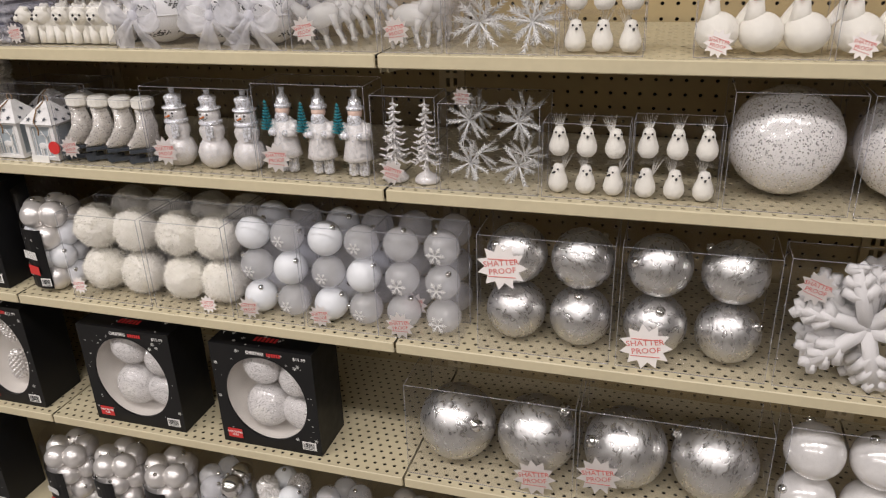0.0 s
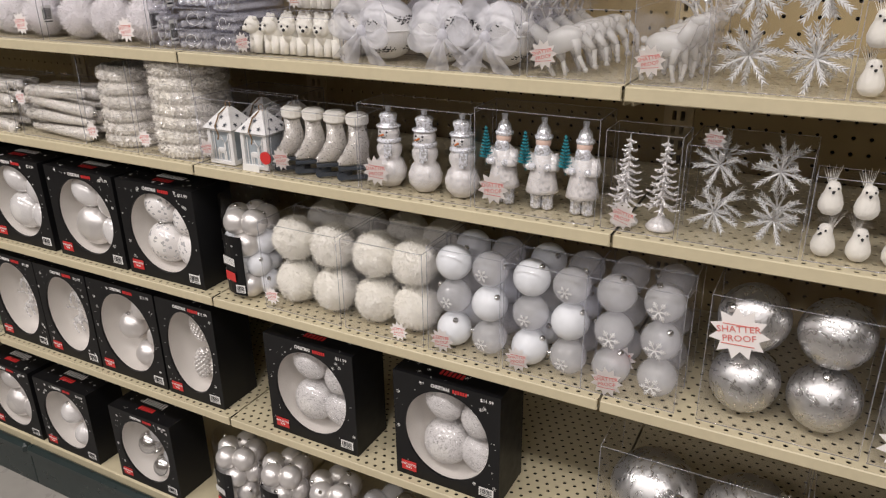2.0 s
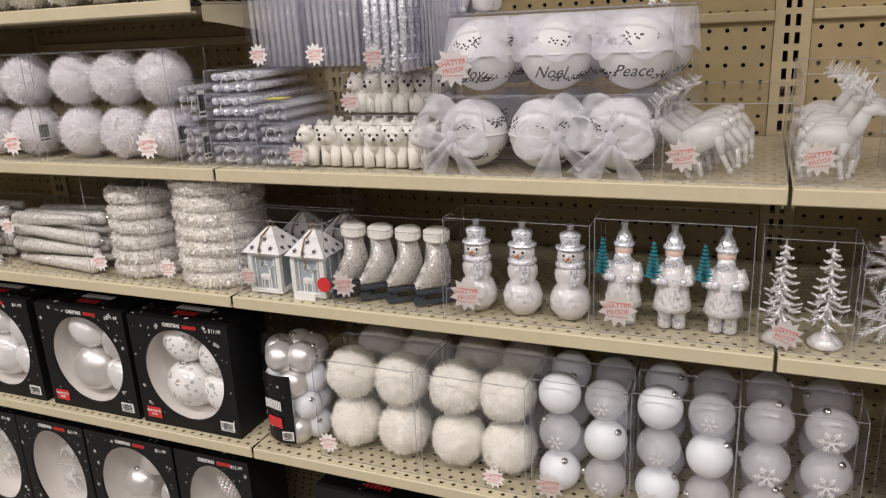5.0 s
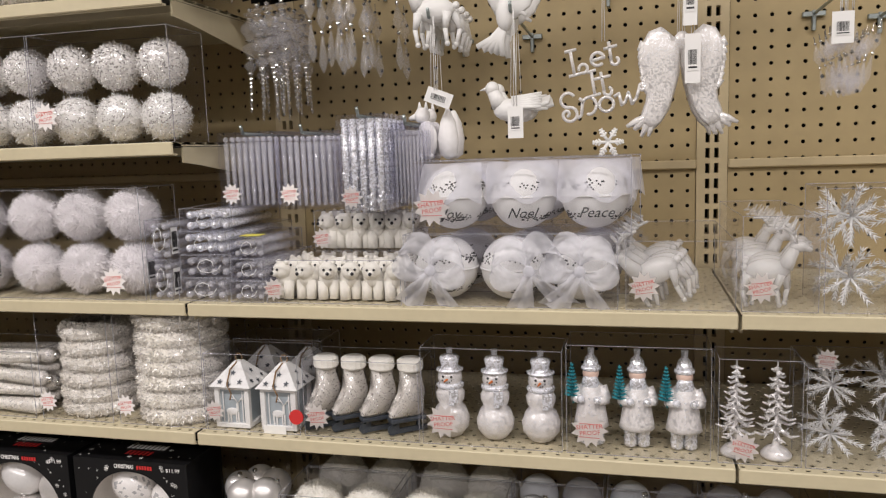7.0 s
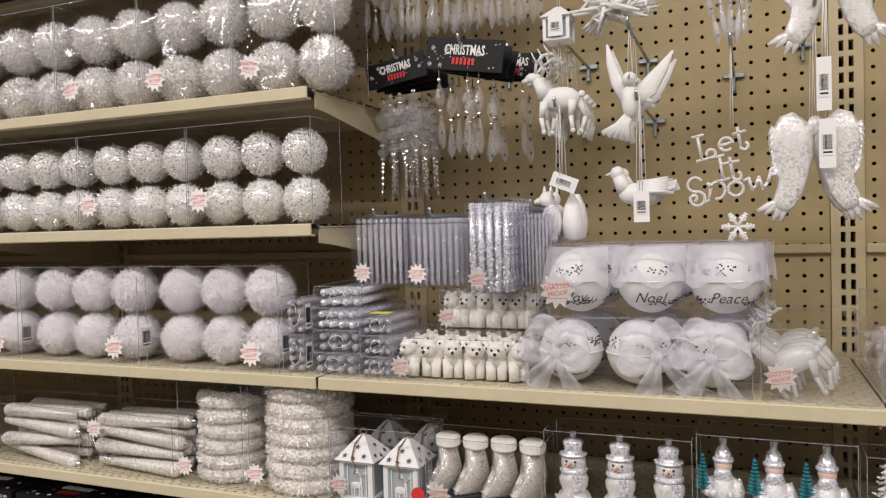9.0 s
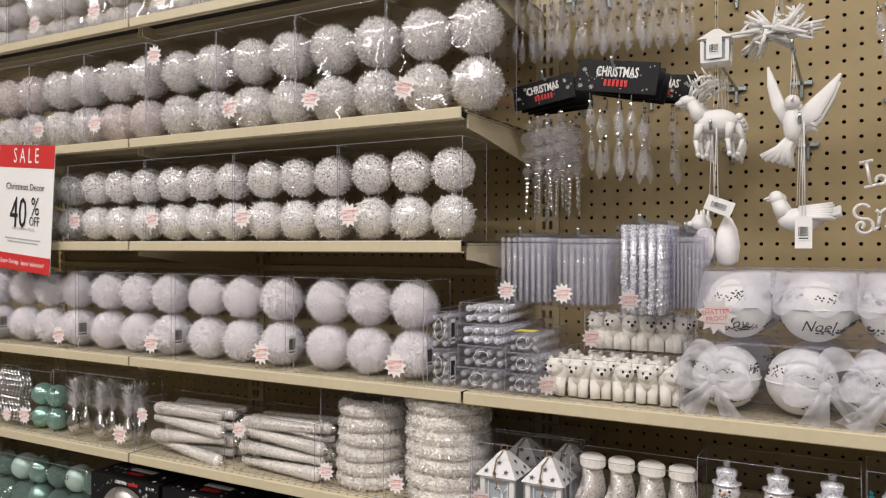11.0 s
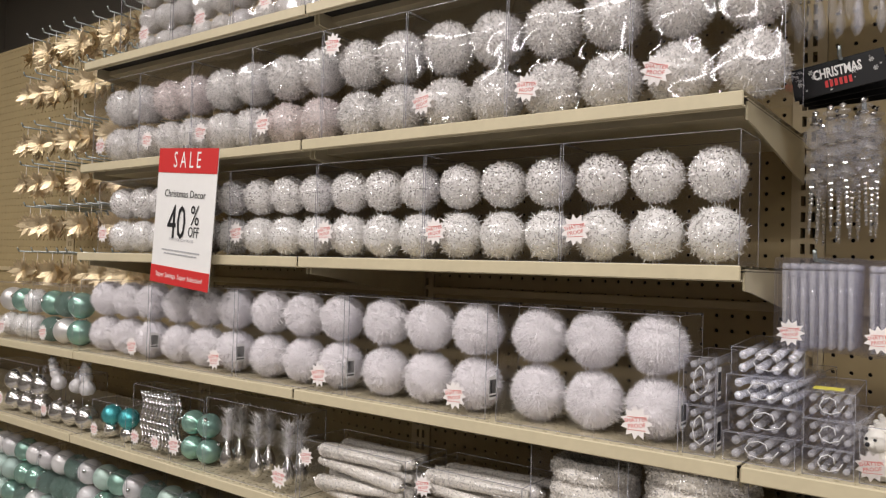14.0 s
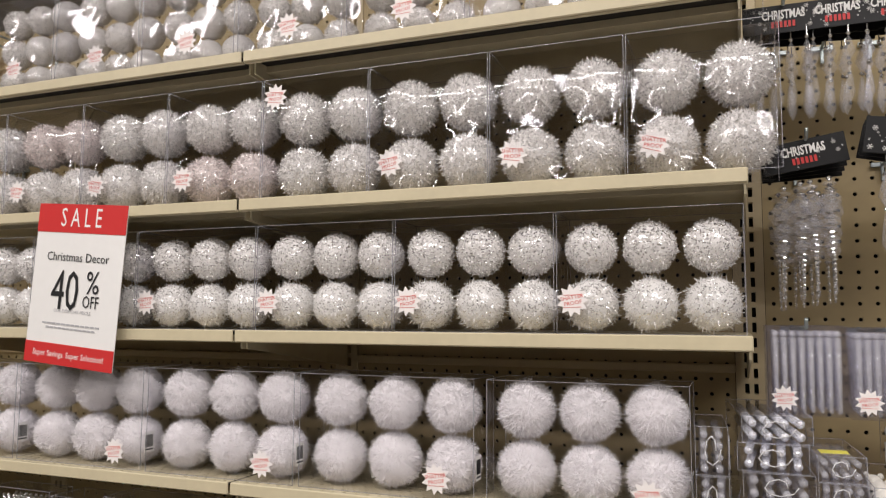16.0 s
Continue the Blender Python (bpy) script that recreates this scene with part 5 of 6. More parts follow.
def cone_mesh():
    bm = bmesh.new()
    add_lathe(bm, [(0.05, -1), (0.32, -0.85), (0.46, -0.45), (0.48, 0.0), (0.4, 0.5), (0.2, 0.9), (0.05, 1.0)], 14)
    for k in range(11):
        h = -0.85 + 0.165 * k
        rr = 0.47 * math.sqrt(max(0.05, 1 - (h / 1.02) ** 2))
        for a in range(9):
            q = 6.2832 * (a + 0.5 * (k % 2)) / 9
            add_ball(bm, (rr * math.cos(q), rr * math.sin(q), h), 0.13, 6, (1, 1, 0.8))
    return finish(bm, "pine_cone_ornament", SATIN)


PINEC = cone_mesh()
CARTONS = {}


def carton(x0, z, w, h, kinds, label, y=1.0, d=0.1, shape="balls"):
    t = thing("ornament_carton", x0 + w / 2, y, z, label, "ornament carton", "black window cartons")
    key = (round(w, 3), round(h, 3))
    if key not in CARTONS:
        vs, fs = panel_with_window(w, h, w * 0.40, h * 0.41)
        front = raw("front_panel", vs, fs, BLACK)
        bm = bmesh.new()
        v = [bm.verts.new(p) for p in ((-w / 2, 0, 0), (w / 2, 0, 0), (w / 2, d, 0), (-w / 2, d, 0), (-w / 2, 0, h), (w / 2, 0, h), (w / 2, d, h), (-w / 2, d, h))]
        for q in ((1, 2, 6, 5), (2, 3, 7, 6), (3, 0, 4, 7), (4, 5, 6, 7), (3, 2, 1, 0)):
            bm.faces.new([v[i] for i in q])
        sleeve = finish(bm, "sleeve", BLACK)
        bm = bmesh.new()
        n = 40
        rings = [[bm.verts.new((w * k * math.cos(6.2832 * i / n), yy, h / 2 + h * k * 1.02 * math.sin(6.2832 * i / n))) for i in range(n)] for k, yy in ((0.402, 0.005), (0.40, 0.03), (0.36, 0.05), (0.2, 0.056), (0.02, 0.057))]
        for a, b in zip(rings, rings[1:]):
            for i in range(n):
                bm.faces.new((a[i], a[(i + 1) % n], b[(i + 1) % n], b[i])).smooth = True
        bm.faces.new(rings[-1])
        tray = finish(bm, "tray", TRAY)
        bm = bmesh.new()
        c = [bm.verts.new((w * 0.402 * math.cos(6.2832 * i / n), 0, h / 2 + h * 0.41 * math.sin(6.2832 * i / n))) for i in range(n)]
        bm.faces.new(c)
        CARTONS[key] = (front, sleeve, tray, finish(bm, "window", FILM))
    front, sleeve, tray, win = CARTONS[key]
    fp = part("front_panel", front, t)
    part("sleeve", sleeve, t)
    part("tray", tray, t, label="off-white moulded tray")
    part("window", win, t, 0, 0.0022, 0)
    # snow print on the front and the top
    g = random.Random(int(abs(x0) * 977 + z * 313))
    placed = 0
    while placed < 26:
        x, zz = g.uniform(-0.47, 0.47), g.uniform(0.03, 0.97)
        if (x / 0.43) ** 2 + ((zz - 0.5) / 0.44) ** 2 < 1 or zz < 0.12:
            continue
        part("snowflake_print", FLAKE, fp, x * w, -0.0009, zz * h, ry=g.uniform(0, 60), s=g.choice((0.0012, 0.0016, 0.002, 0.004)))
        placed += 1
    for _ in range(22):
        part("snowflake_print", FLAKE, t, g.uniform(-0.47, 0.47) * w, g.uniform(0.05, 0.95) * d, h + 0.0009, rx=90, rz=g.uniform(0, 60), s=g.choice((0.0016, 0.002, 0.004)))
    bm = bmesh.new()
    for q in range(6):
        add_box(bm, 0.0145 + 0.0048 * q, 0.0177 + 0.0048 * q, -0.0012, -0.0006, h * 0.935, h * 0.965, mi=1)
    part("title_print", finish(bm, "title_print", PAPER, RED), t, label="white and red title")
    part("lettering", text_mesh("CHRISTMAS", 0.0095, PAPER, 0.0002), t, -0.009, -0.001, h * 0.95, rx=90, s=(0.72, 1, 1), label="white printed word")
    bm = bmesh.new()
    for q in range(9):
        add_box(bm, -0.035 + 0.008 * q, -0.030 + 0.008 * q, d * 0.45, d * 0.62, h + 0.0006, h + 0.0012)
    for q in range(6):
        add_box(bm, -0.023 + 0.008 * q, -0.018 + 0.008 * q, d * 0.22, d * 0.36, h + 0.0006, h + 0.0012, mi=1)
    part("title_print", finish(bm, "title_print", PAPER, RED), t, label="white and red title on the top flap")
    part("price", text_mesh("$11.99", 0.009, PAPER), t, w / 2 - 0.024, -0.001, h * 0.945, rx=90)
    bm = bmesh.new()
    add_box(bm, -w / 2 + 0.012, -w / 2 + 0.042, -0.0014, -0.0006, 0.012, 0.032)
    rl = part("red_label", finish(bm, "red_label", RED), t, label="red handcrafted glass label")
    part("lettering", text_mesh("HANDCRAFTED\nGLASS", 0.006, PAPER), rl, -w / 2 + 0.027, -0.0018, 0.022, rx=90, s=(0.72, 1, 1))
    barcode(t, w / 2 - 0.024, -0.0008, 0.02, 0.028, 0.018)
    if shape == "balls":
        for i, (x, zz, r, sq) in enumerate(((-0.07, 0.35, 0.215, 1), (-0.09, 0.73, 0.19, 0.78), (0.24, 0.64, 0.165, 1.0), (0.25, 0.31, 0.16, 1.25))):
            part("glass_ornament", kinds[i % len(kinds)], t, x * w, 0.034, zz * h, rnd.uniform(-20, 20), 40 * i, 0, s=(r * w, r * w * 0.8, r * w * sq))
    elif shape == "small":
        for i, (x, zz, r) in enumerate(((-0.06, 0.52, 0.155), (0.16, 0.75, 0.14), (0.12, 0.25, 0.15), (0.3, 0.48, 0.12))):
            part("glass_ornament", kinds[i % len(kinds)], t, x * w, 0.034, zz * h, 20, 35 * i, 0, s=r * w)
    elif shape == "cones":
        for x, zz, r, tl in ((0.02, 0.70, 0.2, -20), (0.0, 0.33, 0.22, 5), (0.25, 0.33, 0.17, 8)):
            part("glass_ornament", PINEC, t, x * w, 0.034, zz * h, 0, tl, 0, s=r * w)
    else:
        for x, zz, tl in ((0.08, 0.66, 20), (0.12, 0.38, -25)):
            part("glass_ornament", DEER_S, t, x * w - 0.02, 0.034, zz * h - 0.03, 0, tl, 0, s=0.55)
    return t


CRK = [smooth_ball("crackle_ball", glitter_mat("crackle", (0.86, 0.83, 0.80), (0.75, 0.75, 0.75), 7, 0.25, metal=0.5, lo=0.8, hi=0.84, bump=0.3))]
for a, kinds, shp in ((-1.398, CRK, "balls"), (-1.615, SATB + IRIDB, "balls"), (-1.842, IRIDB, "balls"), (-2.06, SATB, "balls")):
    carton(a, LOW[2], 0.206, 0.202, kinds, "black snow-print window carton of white glass balls", shape=shp)
for a, wd, kinds, shp, lab in ((-1.345, 0.158, None, "cones", "black window carton of pearl glass pine cones"), (-1.557, 0.206, SATB, "small", "black window carton of pearl glass balls"), (-1.736, 0.174, None, "clear", "black window carton of clear glass figures"), (-1.922, 0.183, None, "clear", "black window carton of clear glass figures")):
    carton(a, LOW[3], wd, 0.232, kinds, lab, shape=shp)
for a, kinds, shp in ((-1.574, SHB + FROSTB, "small"), (-1.855, IRIDB + SATB, "small"), (-2.075, SATB, "balls")):
    carton(a, 0.148, 0.2, 0.205, kinds, "black snow-print window carton of cream glass balls", shape=shp)
for a in (-1.057, -0.766):
    carton(a, LOW[3], 0.205, 0.218, BEADB, "black window carton of white beaded glass balls", shape="balls")

# ---- fourth shelf and deck ----
Z = LOW[3]
for a, b, st in ((-0.394, -0.101, (0.78, 0.2)), (-0.097, 0.194, (0.12, 0.34))):
    ball_box(a, b, Z, 0.185, 0.15, 2, 1, FOILB, "clear box of two very large silver leaf balls", stick=st, ssize=0.075, group="large silver leaf ball boxes", r=0.0705)
ball_box(0.21, 0.40, Z, 0.21, 0.1, 2, 2, IRIDB, "clear box of large iridescent white balls", group="iridescent ball boxes")
zd = 0.148
for i, (x, kinds) in enumerate(((-1.225, SATB), (-1.095, SATB), (-0.965, SATB), (-0.83, FROSTB + SHB), (-0.695, OPALB + SEQB), (-0.56, FROSTB), (-0.43, SATB), (-0.3, SATB))):
    tub(x, 1.062, zd, 0.06, 0.2, kinds, "clear tub of pearl silver balls on the base deck", 0.026)
for a in (-0.26, -0.02, 0.2):
    ball_box(a, a + 0.22, zd, 0.18, 0.1, 3, 2, SATB + IRIDB, "clear box of pearl white balls on the base deck", group="pearl ball boxes")

# ---- pegboard hangers ----
def hook(x, z, y_end):
    t = thing("peg_hook", x, BACK, z, "zinc wire peg hook on the pegboard", "hook", "peg hooks")
    bm = bmesh.new()
    L = BACK - y_end
    add_rod(bm, (0, 0.003, 0), (0, -L, 0.004), 0.0025, 0.0025, 8)
    add_rod(bm, (0, -L, 0.004), (0, -L - 0.006, 0.016), 0.0025, 0.0025, 8)
    part("wire", finish(bm, "wire", STEEL), t)
    bm = bmesh.new()
    add_box(bm, -0.017, 0.017, -0.008, -0.001, -0.004, 0.004, 0.001)
    add_box(bm, -0.003, 0.003, -0.009, -0.002, -0.026, 0.006, 0.001)
    part("back_plate", finish(bm, "back_plate", STEEL), t)
    return t


def strings(parent, z0, z1, spread=0.004):
    bm = bmesh.new()
    for sx in (-1, 1):
        add_rod(bm, (sx * spread, 0, z0), (sx * 0.0005, 0, z1), 0.0005, 0.0005, 4)
    part("string", finish(bm, "string", WHITE), parent)


def hanging(name, me, x, z_base, z_hook, label, category, y=1.13, top=0.1, s=1.0, rz=0.0, copies=1, gap=0.03, group=""):
    hook(x, z_hook, y - 0.012)
    for k in range(copies):
        t = thing(name, x, y + gap * k, z_base, label, category, group)
        part("figure", me, t, rz=rz + (12 * k), s=s)
        strings(t, top * (s if not isinstance(s, tuple) else s[2]) * 0.92, z_hook - z_base + 0.003)


def tag(parent, x, y, z, w=0.022, h=0.04, ry=0):
    tg = part("price_tag", case_mesh("price_tag", w, 0.0008, h, PAPER), parent, x, y, z, ry=ry, label="white barcode price tag")
    barcode(tg, 0, -0.0008, h * 0.5, w * 0.7, h * 0.5)


hanging("reindeer_ornament", DEER_W, -0.806, 1.559, 1.701, "glossy white reindeer ornament hung on a peg hook", "ornament", s=0.95, rz=180, copies=4, gap=0.035, top=0.085, group="hanging reindeer")


def blade(bm, rows, seg=10):
    """A flat tapering feather or wing: (x, z, width, thickness) along its length."""
    rings = []
    for i, (x, z, w, th) in enumerate(rows):
        a, b = rows[max(0, i - 1)], rows[min(len(rows) - 1, i + 1)]
        d = Vector((b[0] - a[0], 0, b[1] - a[1])).normalized()
        side = Vector((d.z, 0, -d.x))
        rings.append([bm.verts.new(Vector((x, 0, z)) + side * (w / 2 * math.cos(6.2832 * k / seg)) + Vector((0, th / 2 * math.sin(6.2832 * k / seg), 0))) for k in range(seg)])
    for p, q in zip(rings, rings[1:]):
        for k in range(seg):
            bm.faces.new((p[k], p[(k + 1) % seg], q[(k + 1) % seg], q[k])).smooth = True
    bm.faces.new(rings[0][::-1])
    bm.faces.new(rings[-1])


bm = bmesh.new()
add_ball(bm, (0, 0, 0.05), 0.014, 14, (0.9, 0.9, 1.7))
add_ball(bm, (0, -0.006, 0.08), 0.010, 12)
add_rod(bm, (0, -0.014, 0.08), (0.004, -0.032, 0.083), 0.0025, 0.0005, 6)
blade(bm, [(-0.006, 0.052, 0.016, 0.008), (-0.018, 0.078, 0.018, 0.006), (-0.026, 0.106, 0.013, 0.005), (-0.031, 0.132, 0.003, 0.003)])
blade(bm, [(0.006, 0.05, 0.022, 0.008), (0.024, 0.066, 0.028, 0.006), (0.044, 0.092, 0.016, 0.005), (0.058, 0.114, 0.003, 0.003)])
for k in range(4):
    blade(bm, [(0.014 + 0.008 * k, 0.056 + 0.010 * k, 0.010, 0.005), (0.030 + 0.006 * k, 0.046 + 0.013 * k, 0.004, 0.003)])
for k in range(5):
    blade(bm, [(0.0, 0.036, 0.010, 0.008), (-0.006 - 0.003 * k, 0.018, 0.010, 0.006), (-0.004 - 0.009 * k, -0.004 + 0.003 * k, 0.008, 0.004)])
HUMM = finish(bm, "hummingbird", WHITE)
hanging("hummingbird_ornament", HUMM, -0.702, 1.546, 1.701, "white hummingbird ornament with raised wings", "ornament", top=0.085, copies=2, gap=0.05, s=1.05)

bm = bmesh.new()
add_ball(bm, (0, 0, 0.026), 0.02, 14, (1.5, 0.9, 0.85))
add_rod(bm, (-0.02, 0, 0.032), (-0.03, 0, 0.054), 0.012, 0.009, 10)
add_ball(bm, (-0.031, 0, 0.058), 0.0105, 12)
add_rod(bm, (-0.04, 0, 0.058), (-0.049, 0, 0.056), 0.003, 0.0006, 6)
for k in range(6):
    add_rod(bm, (0.0, -0.016, 0.03 + 0.002 * k), (0.042, -0.018 + 0.002 * k, 0.028 + 0.004 * k), 0.005, 0.002, 6)
    add_rod(bm, (0.015, 0.004 * (k - 2), 0.026), (0.052, 0.005 * (k - 2), 0.034 + 0.002 * k), 0.005, 0.003, 6)
DOVE = finish(bm, "dove", WHITE)
hanging("dove_ornament", DOVE, -0.692, 1.436, 1.596, "white dove ornament hung with price tag", "ornament", top=0.05, copies=2, gap=0.05)
t = thing("tag_card", -0.686, 1.105, 1.421, "white barcode tag hanging by the dove", "price tag")
tag(t, 0, 0, 0, 0.022, 0.045)
strings(t, 0.045, 0.178, 0.002)

bm = bmesh.new()
add_ball(bm, (-0.012, 0, 0.03), 0.018, 12, (0.9, 0.8, 1.6))
add_ball(bm, (-0.018, 0, 0.066), 0.012, 12)
add_rod(bm, (-0.026, 0, 0.065), (-0.038, 0, 0.062), 0.006, 0.003, 8)
for x in (-0.022, -0.012):
    add_rod(bm, (x, 0, 0.074), (x, 0, 0.086), 0.004, 0.001, 6)
add_lathe(bm, [(0.004, 0), (0.013, 0.006), (0.016, 0.03), (0.012, 0.055), (0.003, 0.074)], 14, (0.02, 0.004, 0))
for x in (-0.02, -0.006):
    add_ball(bm, (x, -0.008, 0.005), 0.007, 8, (0.8, 1.3, 0.7))
SQ = finish(bm, "squirrel", FUR)
hanging("squirrel_ornament", SQ, -0.812, 1.394, 1.596, "flocked white squirrel ornament hung with tag", "ornament", top=0.086, copies=2, gap=0.04)
t = thing("tag_card", -0.802, 1.105, 1.473, "white barcode tag hanging by the squirrel", "price tag")
tag(t, 0, 0, 0, 0.04, 0.022, 22)
strings(t, 0.02, 0.125, 0.002)

# "Let It Snow" lettering
t = thing("word_ornament", -0.564, 1.13, 1.451, "white glitter Let It Snow word ornament", "ornament")
def mm(*pts):
    return [(x / 1000, 0, z / 1000) for x, z in pts]


def curl(cx, cz, r, a0, a1, tall=1.0):
    k = 14
    return mm(*[(cx + r * math.cos(math.radians(a0 + (a1 - a0) * i / k)), cz + tall * r * math.sin(math.radians(a0 + (a1 - a0) * i / k))) for i in range(k + 1)])


def letter(name, *strokes):
    bm = bmesh.new()
    for line in strokes:
        tube_path(bm, line, 0.0023, 6)
    part("letter", finish(bm, name, GLIT), t, -0.004, 0, 0.016, label="curly white glitter letter")


letter("letter_l", mm((-50, 72), (-35, 75)), mm((-42, 74), (-36, 40)), mm((-44, 38), (-25, 42)) + curl(-24, 48, 6, -80, 190))
letter("letter_e", mm((-13, 58), (4, 62)) + curl(-4, 60, 9, 10, 310))
letter("letter_t", mm((11, 83), (15, 56)) + curl(20, 56, 5, 180, 420), mm((4, 73), (21, 77)))
letter("letter_i", mm((-19, 42), (-8, 45)), mm((-13, 43), (-8, 11)), mm((-16, 8), (-1, 12)))
letter("letter_t", mm((0, 42), (5, 15)) + curl(10, 15, 5.5, 180, 420), mm((-11, 32), (12, 36)))
letter("letter_s", curl(-46, 5, 10, 30, 270) + curl(-43, -15, 10, 90, -190) + curl(-48, -14, 4, 170, -60))
letter("letter_n", mm((-30, 7), (-25, 3), (-27, -17), (-31, -20)), curl(-16, -4, 10, 190, -100, 1.2))
letter("letter_o", curl(8, -3, 10, 0, 360))
letter("letter_w", mm((18, 7), (25, 11), (29, -5), (34, 0), (38, 12), (43, -4), (49, 4), (53, 18)) + curl(57, 19, 4.5, 190, -130))
SMF = flake_mesh("small_snowflake", WHITE, 6, 1.0, 0.12, 0.1, 3)
part("small_snowflake", SMF, t, 0.006, 0, -0.040, s=0.021)
strings(t, 0.1, 0.215, 0.002)
hook(-0.564, 1.662, 1.118)

bm = bmesh.new()
for sx in (-1, 1):
    blade(bm, [(sx * 0.020, 0.142, 0.020, 0.006), (sx * 0.025, 0.136, 0.040, 0.010), (sx * 0.028, 0.120, 0.054, 0.013), (sx * 0.029, 0.100, 0.056, 0.014), (sx * 0.028, 0.080, 0.049, 0.013), (sx * 0.028, 0.060, 0.038, 0.011), (sx * 0.032, 0.042, 0.034, 0.010), (sx * 0.040, 0.026, 0.030, 0.008), (sx * 0.046, 0.016, 0.022, 0.006)])
    for k in range(4):
        top = (sx * (0.034 + 0.004 * k), 0.034 - 0.002 * k)
        tip = (sx * (0.044 + 0.010 * k), 0.0 + 0.005 * k * (k > 1))
        blade(bm, [(*top, 0.008, 0.005), ((top[0] + tip[0]) / 2, (top[1] + tip[1]) / 2, 0.010, 0.005), (*tip, 0.004, 0.003)])
    for k in range(7):
        blade(bm, [(sx * 0.050, 0.128 - 0.009 * k, 0.012, 0.006), (sx * (0.0585 - 0.0004 * k * k), 0.118 - 0.010 * k, 0.003, 0.003)])
add_ball(bm, (0, 0, 0.128), 0.011, 10, (1, 0.4, 1.2))
WINGS = finish(bm, "angel_wings", GLIT)
hanging("wing_ornament", WINGS, -0.459, 1.417, 1.701, "white glitter angel wings ornament on a peg hook", "ornament", top=0.14, copies=2, gap=0.05, s=1.0)
t = thing("tag_card", -0.450, 1.106, 1.561, "white barcode tag hanging above the wings", "price tag")
tag(t, 0, 0, 0, 0.018, 0.07)
t2 = thing("tag_card", -0.446, 1.112, 1.486, "clear edged barcode tag on the wings", "price tag")
tag(t2, 0, 0, 0, 0.02, 0.065)
strings(t, 0.07, 0.145, 0.002)
strings(t2, 0.065, 0.22, 0.002)


def crystal_icicle():
    bm = bmesh.new()
    z = 0.15
    for r, h, mi in ((0.004, 0.006, 1), (0.009, 0.008, 0), (0.006, 0.004, 1), (0.0135, 0.026, 0), (0.008, 0.004, 1), (0.0115, 0.02, 0), (0.006, 0.005, 1), (0.009, 0.016, 0), (0.005, 0.004, 1)):
        add_lathe(bm, [(r * 0.35, z - h), (r, z - h * 0.6), (r * 0.92, z - h * 0.3), (r * 0.3, z)], 8, mi=mi)
        z -= h
    while z > 0.004:
        r = 0.0018 + 0.0018 * z / 0.06
        add_ball(bm, (0, 0, z), r, 7, mi=1 if int(z * 1000) % 3 == 0 else 0)
        z -= r * 1.7
    for f in bm.faces:
        f.smooth = False
    return finish(bm, "beaded_icicle", CRYS, SHINE)


def crystal_drop(L=0.1):
    bm = bmesh.new()
    add_lathe(bm, [(0.001, 0), (0.0065, 0.012), (0.005, 0.03), (0.0015, 0.05)], 8)
    add_ball(bm, (0, 0, 0.055), 0.003, 8, mi=1)
    add_lathe(bm, [(0.001, 0.058), (0.009, 0.072), (0.005, 0.086), (0.001, 0.096)], 8)
    add_ball(bm, (0, 0, 0.099), 0.003, 8, mi=1)
    add_rod(bm, (0, 0, 0.1), (0, 0, 0.112), 0.0008, 0.0008, 5, 1)
    for f in bm.faces:
        f.smooth = False
    return finish(bm, "crystal_drop", CRYS, SHINE)


ICIC, DROP = crystal_icicle(), crystal_drop()
bm = bmesh.new()
add_box(bm, -0.055, 0.055, -0.001, 0.001, 0, 0.042, 0.0005)
CARD = finish(bm, "header_card", BLACK)


def carded(x, z, y, me, n, hang, label, tilt=0.0, rows=3, scale=1.0, big=1.0):
    hook(x, z + 0.038, y - 0.012)
    for k in range(rows):
        t = thing("carded_ornaments", x, y + 0.03 * k, z, label, "ornament", "carded crystal ornaments", 0)
        c = part("header_card", CARD, t, 0, 0, 0, ry=tilt + 2 * k, s=big, label="black snow-print header card")
        if k == 0:
            g = random.Random(int(abs(x) * 1000))
            for _ in range(30):
                part("snowflake_print", FLAKE, c, g.uniform(-0.05, 0.05), -0.0018, g.uniform(0.004, 0.038), s=g.choice((0.001, 0.0015, 0.0035)))
            bm = bmesh.new()
            for q in range(6):
                add_box(bm, -0.016 + 0.0056 * q, -0.0125 + 0.0056 * q, -0.0022, -0.0014, 0.008, 0.017, mi=1)
            part("title_print", finish(bm, "title_print", PAPER, RED), c, label="red title bar")
            part("lettering", text_mesh("CHRISTMAS", 0.0165, PAPER, 0.0004), c, 0.0, -0.002, 0.0265, rx=90, s=(0.66, 1.1, 1), label="tall white printed word")
        for i in range(n):
            xx = -0.045 + 0.09 * (i + 0.5) / n
            dz = -math.tan(math.radians(tilt)) * xx
            part("crystal", me, t, xx + rnd.uniform(-0.004, 0.004), rnd.uniform(-0.006, 0.006), hang + dz - 0.012 * (k % 2), rz=rnd.uniform(0, 90), ry=rnd.uniform(-3, 3), s=scale)
    return t


carded(-1.082, 1.663, 1.14, ICIC, 4, -0.185, "clear beaded icicles hung from a black header card", -9, 4, 1.12)
carded(-0.954, 1.664, 1.105, DROP, 3, -0.125, "clear faceted drops hung from a black header card", 9, 3, 1.1, 1.18)
carded(-0.905, 1.664, 1.2, DROP, 2, -0.125, "clear faceted drops hung from a black header card", 6, 2, 1.05)
for x in (-1.14, -1.07, -1.0, -0.93):
    carded(x + 0.036, 1.866, 1.15, DROP, 4, -0.11, "clear crystal drops hung from a black header card", 0, 3, 1.0)
